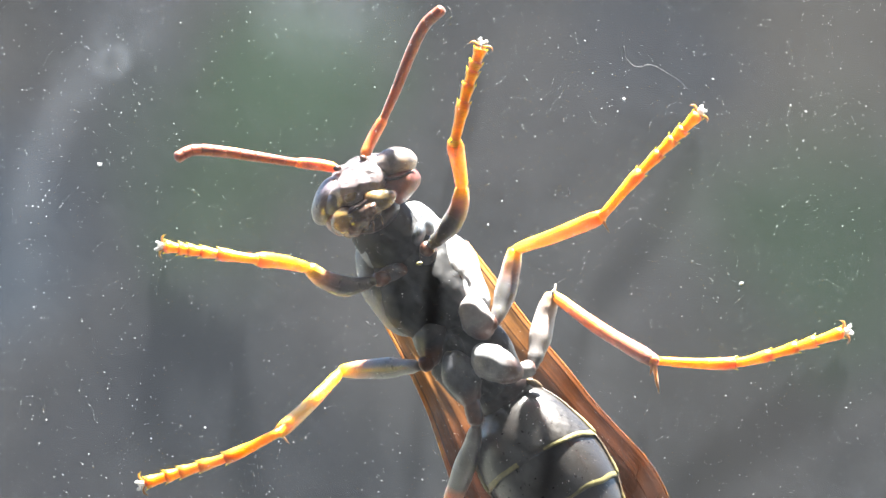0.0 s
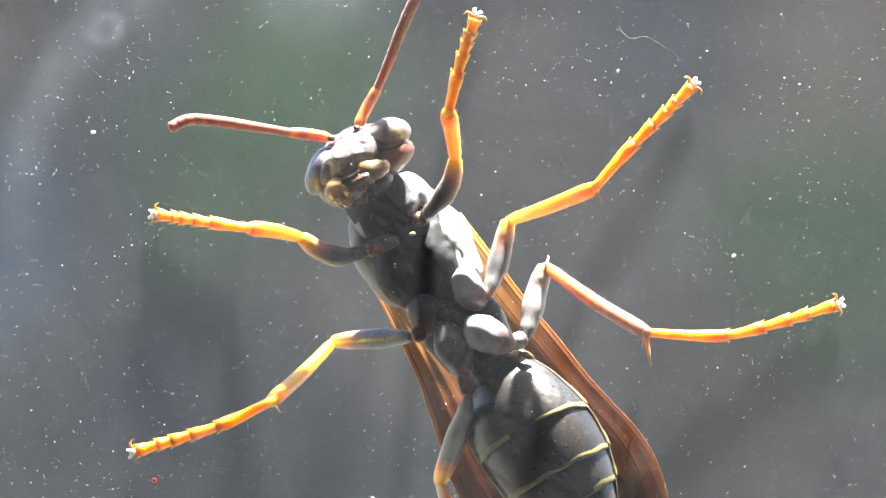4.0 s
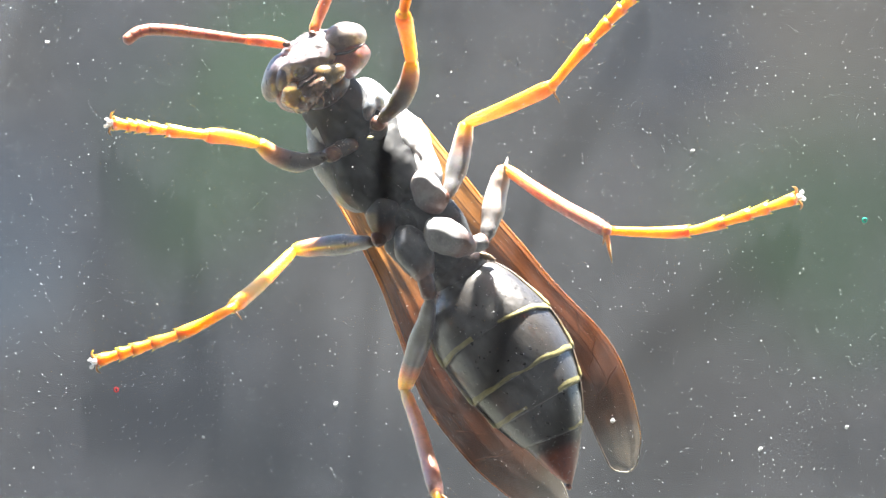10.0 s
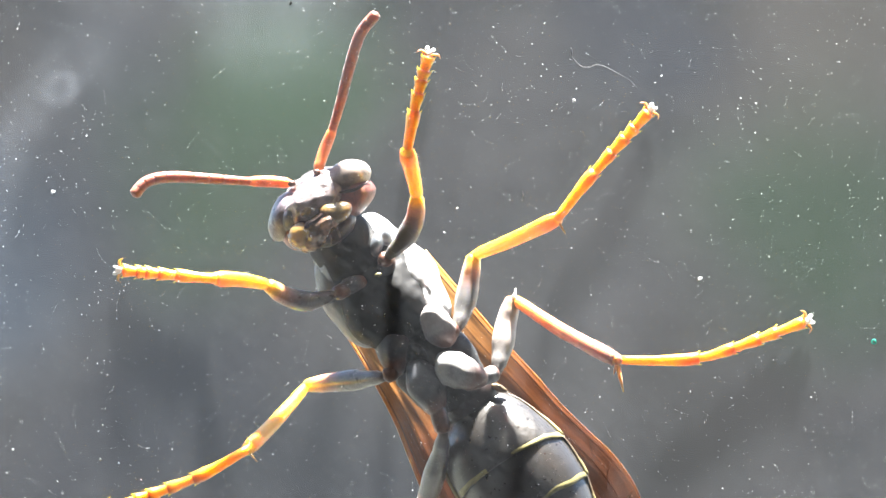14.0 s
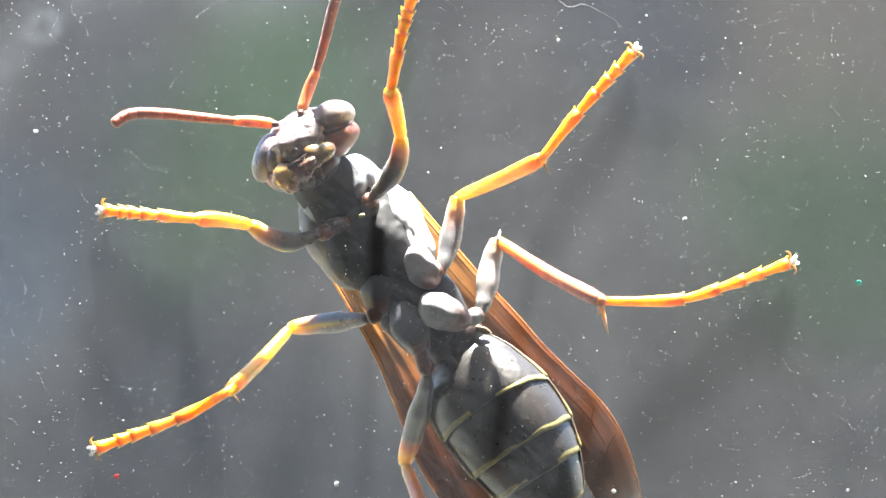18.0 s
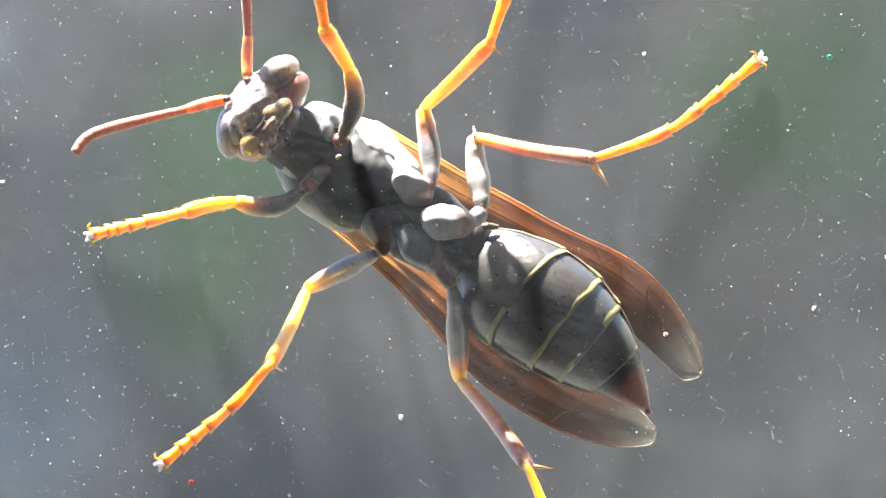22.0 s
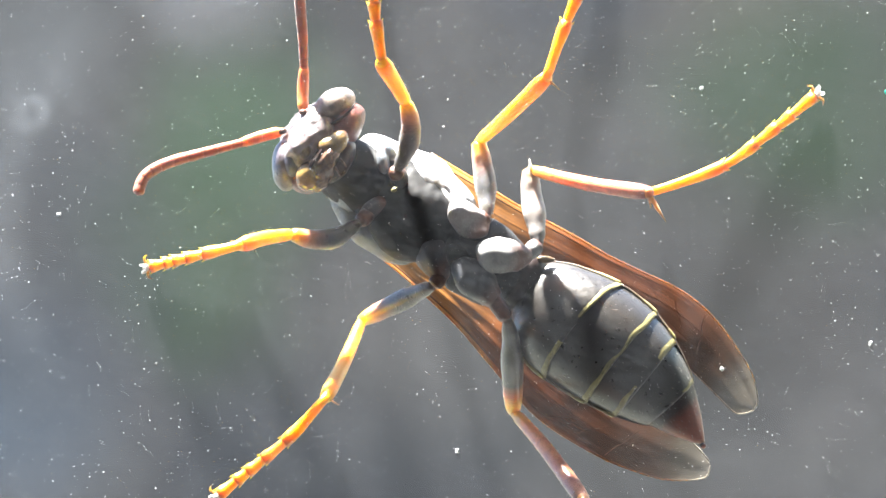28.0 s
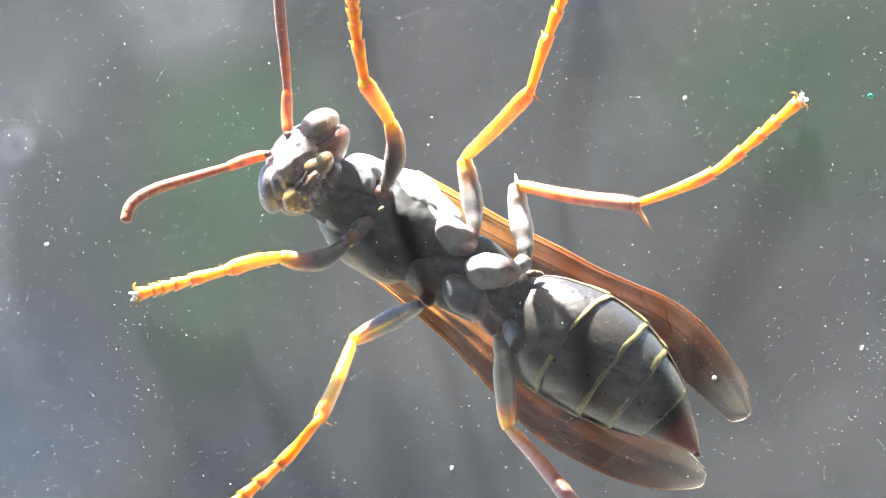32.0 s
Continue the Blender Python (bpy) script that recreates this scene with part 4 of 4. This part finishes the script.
wing([(598, 352), (640, 425), (674, 492), (706, 562), (734, 645), (777, 763), (849, 863), (906, 919), (950, 951), (991, 967), (1017, 971), (1030, 955)],
     [(670, 390), (760, 530), (850, 670), (920, 780), (965, 840), (990, 872), (1008, 893), (1022, 920), (1031, 948)], 7.2,
     "smoky brown folded wing", 1.7)
antenna_l, joints_l = antenna((545, 128, 3.5), [(508, 122, 3.4), (472, 119, 3.1)], [(410, 110, 2.4), (345, 101, 2.0), (292, 98, 1.6), (259, 112, 1.4)], False)
antenna_r, _ = antenna((591, 111, 3.6), [(608, 76, 3.8), (628, 41, 3.8)], [(650, -8, 3.5), (676, -72, 3.0), (702, -124, 2.5), (734, -154, 2.2)], True)


def down(owner, n, low, high, rng):
    """Short pale hairs on a part, leaning backwards, as one mesh."""
    me = owner.data
    total = sum(p.area for p in me.polygons)
    bm = bmesh.new()
    lean = Vector((0.5, 0, -0.85))
    for p in me.polygons:
        want = n * p.area / total
        for _ in range(int(want) + (rng.random() < want % 1)):
            q = [me.vertices[k].co for k in p.vertices]
            w = [rng.random() for _ in q]
            root = sum((c * k for c, k in zip(q, w)), Vector()) / sum(w)
            way = (p.normal + lean * 0.5 + Vector([rng.uniform(-0.35, 0.35) for _ in range(3)])).normalized()
            tip = root + way * rng.uniform(low, high) * UNIT
            side = way.orthogonal().normalized() * 0.42 * UNIT
            third = way.cross(side)
            v = [bm.verts.new(root + k) for k in (side, third - side * 0.5, -third - side * 0.5)] + [bm.verts.new(tip)]
            for a, b in ((0, 1), (1, 2), (2, 0)):
                bm.faces.new((v[a], v[b], v[3]))
    tagged(part("down", bm, down_mat, owner, smooth=False), "short pale down", kind="stuff")


down_mat = speck_material("pale_down", (0.42, 0.40, 0.37))
down_rng = random.Random(11)
for ob in list(wasp.children_recursive):
    kind = ob.name.split(".")[0]
    n, low, high = {"mesopleuron": (70, 2, 4), "pronotum_lobe": (40, 2, 4), "mesothorax": (90, 2, 4), "pronotum": (50, 2, 4), "coxa": (50, 2, 4), "head": (160, 3, 7),
                    "hind_leg": (90, 2, 5), "middle_leg": (110, 3, 6), "front_leg": (100, 3, 6), "tibia": (110, 3, 7), "metathorax": (80, 3, 6), "gaster_segment": (160, 3, 6)}.get(kind, (0, 0, 0))
    if n:
        down(ob, n, low, high, down_rng)


# ---- dust on the pane ----
def speck(bm, u, v, r, rng):
    mid = at(u, v, 0)
    mid.y = -0.00003
    turn = Euler([rng.uniform(0, 6.3) for _ in range(3)]).to_matrix()
    k = rng.uniform(0.7, 1.5)
    c = []
    for p in ((1, 0, 0), (-1, 0, 0), (0, 1, 0), (0, -1, 0), (0, 0, 1), (0, 0, -1)):
        q = turn @ Vector((p[0] * k, p[1] / k, p[2]))
        q.y *= 0.9
        c.append(bm.verts.new(mid + q * r * rng.uniform(0.8, 1.2) * UNIT))
    for f in ((0, 2, 4), (2, 1, 4), (1, 3, 4), (3, 0, 4), (2, 0, 5), (1, 2, 5), (3, 1, 5), (0, 3, 5)):
        bm.faces.new([c[i] for i in f])


def dust():
    rng = random.Random(7)
    bm = bmesh.new()
    def crowd(u, v):
        away = abs((u - 640) * 0.87 - (v - 260) * 0.5) / 420
        return 0.36 + 0.4 * min(1, away) + 0.5 * noise.noise(Vector((u / 260, v / 260, 3)))

    for low, high, tail, n in ((0.46, 1.7, 0.17, 8200), (0.30, 0.42, 0.12, 9000)):
        for _ in range(n):
            u, v, r = rng.uniform(-250, 1850), rng.uniform(-420, 1250), min(high, low + rng.expovariate(1 / tail))
            if rng.random() < crowd(u, v):
                speck(bm, u, v, r, rng)
    white = speck_material("pale_dust", (0.74, 0.75, 0.76))
    tagged(link("dust_specks", bm, white, smooth=False), "countless tiny pale dust specks on glass", "dust", kind="stuff")
    for u, v, r in ((123, 119, 4), (621, 766, 4.6), (1260, 330, 4), (1112, 803, 4.6), (1370, 858, 4.6), (387, 820, 3), (1523, 822, 4), (1052, 4, 3)):
        bm = bmesh.new()
        for _ in range(4):
            speck(bm, u + rng.uniform(-1, 1) * r * 0.5, v + rng.uniform(-1, 1) * r * 0.5, r * rng.uniform(0.5, 0.9), rng)
        tagged(link("dust_grain", bm, white, smooth=False), "larger pale grain of dust stuck on glass", "dust grain", "dust grains")
    for name, u, v, c, lab in (("red_speck", 235, 734, (0.8, 0.08, 0.08), "tiny red ring-shaped speck on glass"), ("teal_speck", 1561, 457, (0.05, 0.5, 0.42), "tiny teal ring-shaped speck on glass")):
        path = [at(u + 3.6 * math.cos(k * math.pi / 6), v + 3.6 * math.sin(k * math.pi / 6), -0.09) for k in range(13)]
        tagged(link(name, tube(path, ramp([(0, 1.1), (1, 1.1)]), 6), speck_material(name + "_paint", c)), lab, "speck")
    bm = bmesh.new()
    for k in range(3):
        speck(bm, 559 + k, -193 - k, 2.6, rng)
    tagged(link("dark_speck", bm, speck_material("dark_grit", (0.02, 0.02, 0.02)), smooth=False), "tiny black grit speck on glass", "speck")
    lint = speck_material("grey_lint", (0.16, 0.16, 0.17))
    line = spline([(1052, -90, -0.09), (1054, -72, -0.09), (1068, -57, -0.09), (1082, -54, -0.09), (1094, -58, -0.09), (1110, -54, -0.09), (1130, -42, -0.09), (1150, -30, -0.09), (1164, -14, -0.09)], 8)
    tagged(link("lint_fibre", tube([at(*p) for p in line], ramp([(0, 1.1), (0.4, 0.6), (1, 0.2)]), 6, rough=0.5), lint), "curled pale lint fibre stuck on glass", "fibre")
    for ends in ([(594, 396, -0.06), (599, 399, -0.06), (603, 405, -0.06)], [(953, 159, -0.06), (954, 167, -0.06), (952, 176, -0.06)]):
        tagged(link("lint_fibre", tube([at(*p) for p in spline(ends, 4)], ramp([(0, 0.3), (0.5, 0.8), (1, 0.3)]), 6, rough=0.3), lint), "short pale bit of lint stuck on glass", "fibre")


dust()


# ---- movement ----
def motions():
    o = antenna_l.location.copy()
    swing = ((0, 0.9), (3.5, 0.4), (6, -0.3), (9, -1.2), (10.5, -1.8), (11.5, -3.6), (13, -4.4), (15.5, -4.8), (17.5, -0.4), (19, -0.1), (21.5, -0.8), (23, -3.2), (25.5, -4.8), (28, -5.4), (32, -5.6))
    walk(antenna_l, [(t, Matrix.Translation(o) @ pose(0, 0, 0, 0, 0.9 + 0.35 * (w - 0.9), 0)) for t, w in swing])
    # the outer joints bend the tip down
    bent = {t: Matrix() for t, w in swing}
    for bit, j in joints_l:
        for t, w in swing:
            bent[t] = bent[t] @ Matrix.Translation(j) @ pose(0, 0, 0, 0, 0.8 * (w - 0.9), 0) @ Matrix.Translation(-j)
        walk(bit, [(t, bent[t]) for t, w in swing])
    o = antenna_r.location.copy()
    walk(antenna_r, [(t, Matrix.Translation(o) @ pose(0, 0, 0, 0, w, 0)) for t, w in
                     ((0, -0.6), (3, -0.8), (6, -2.5), (10, -4), (13, -5), (20, -5), (32, -5))])


motions()
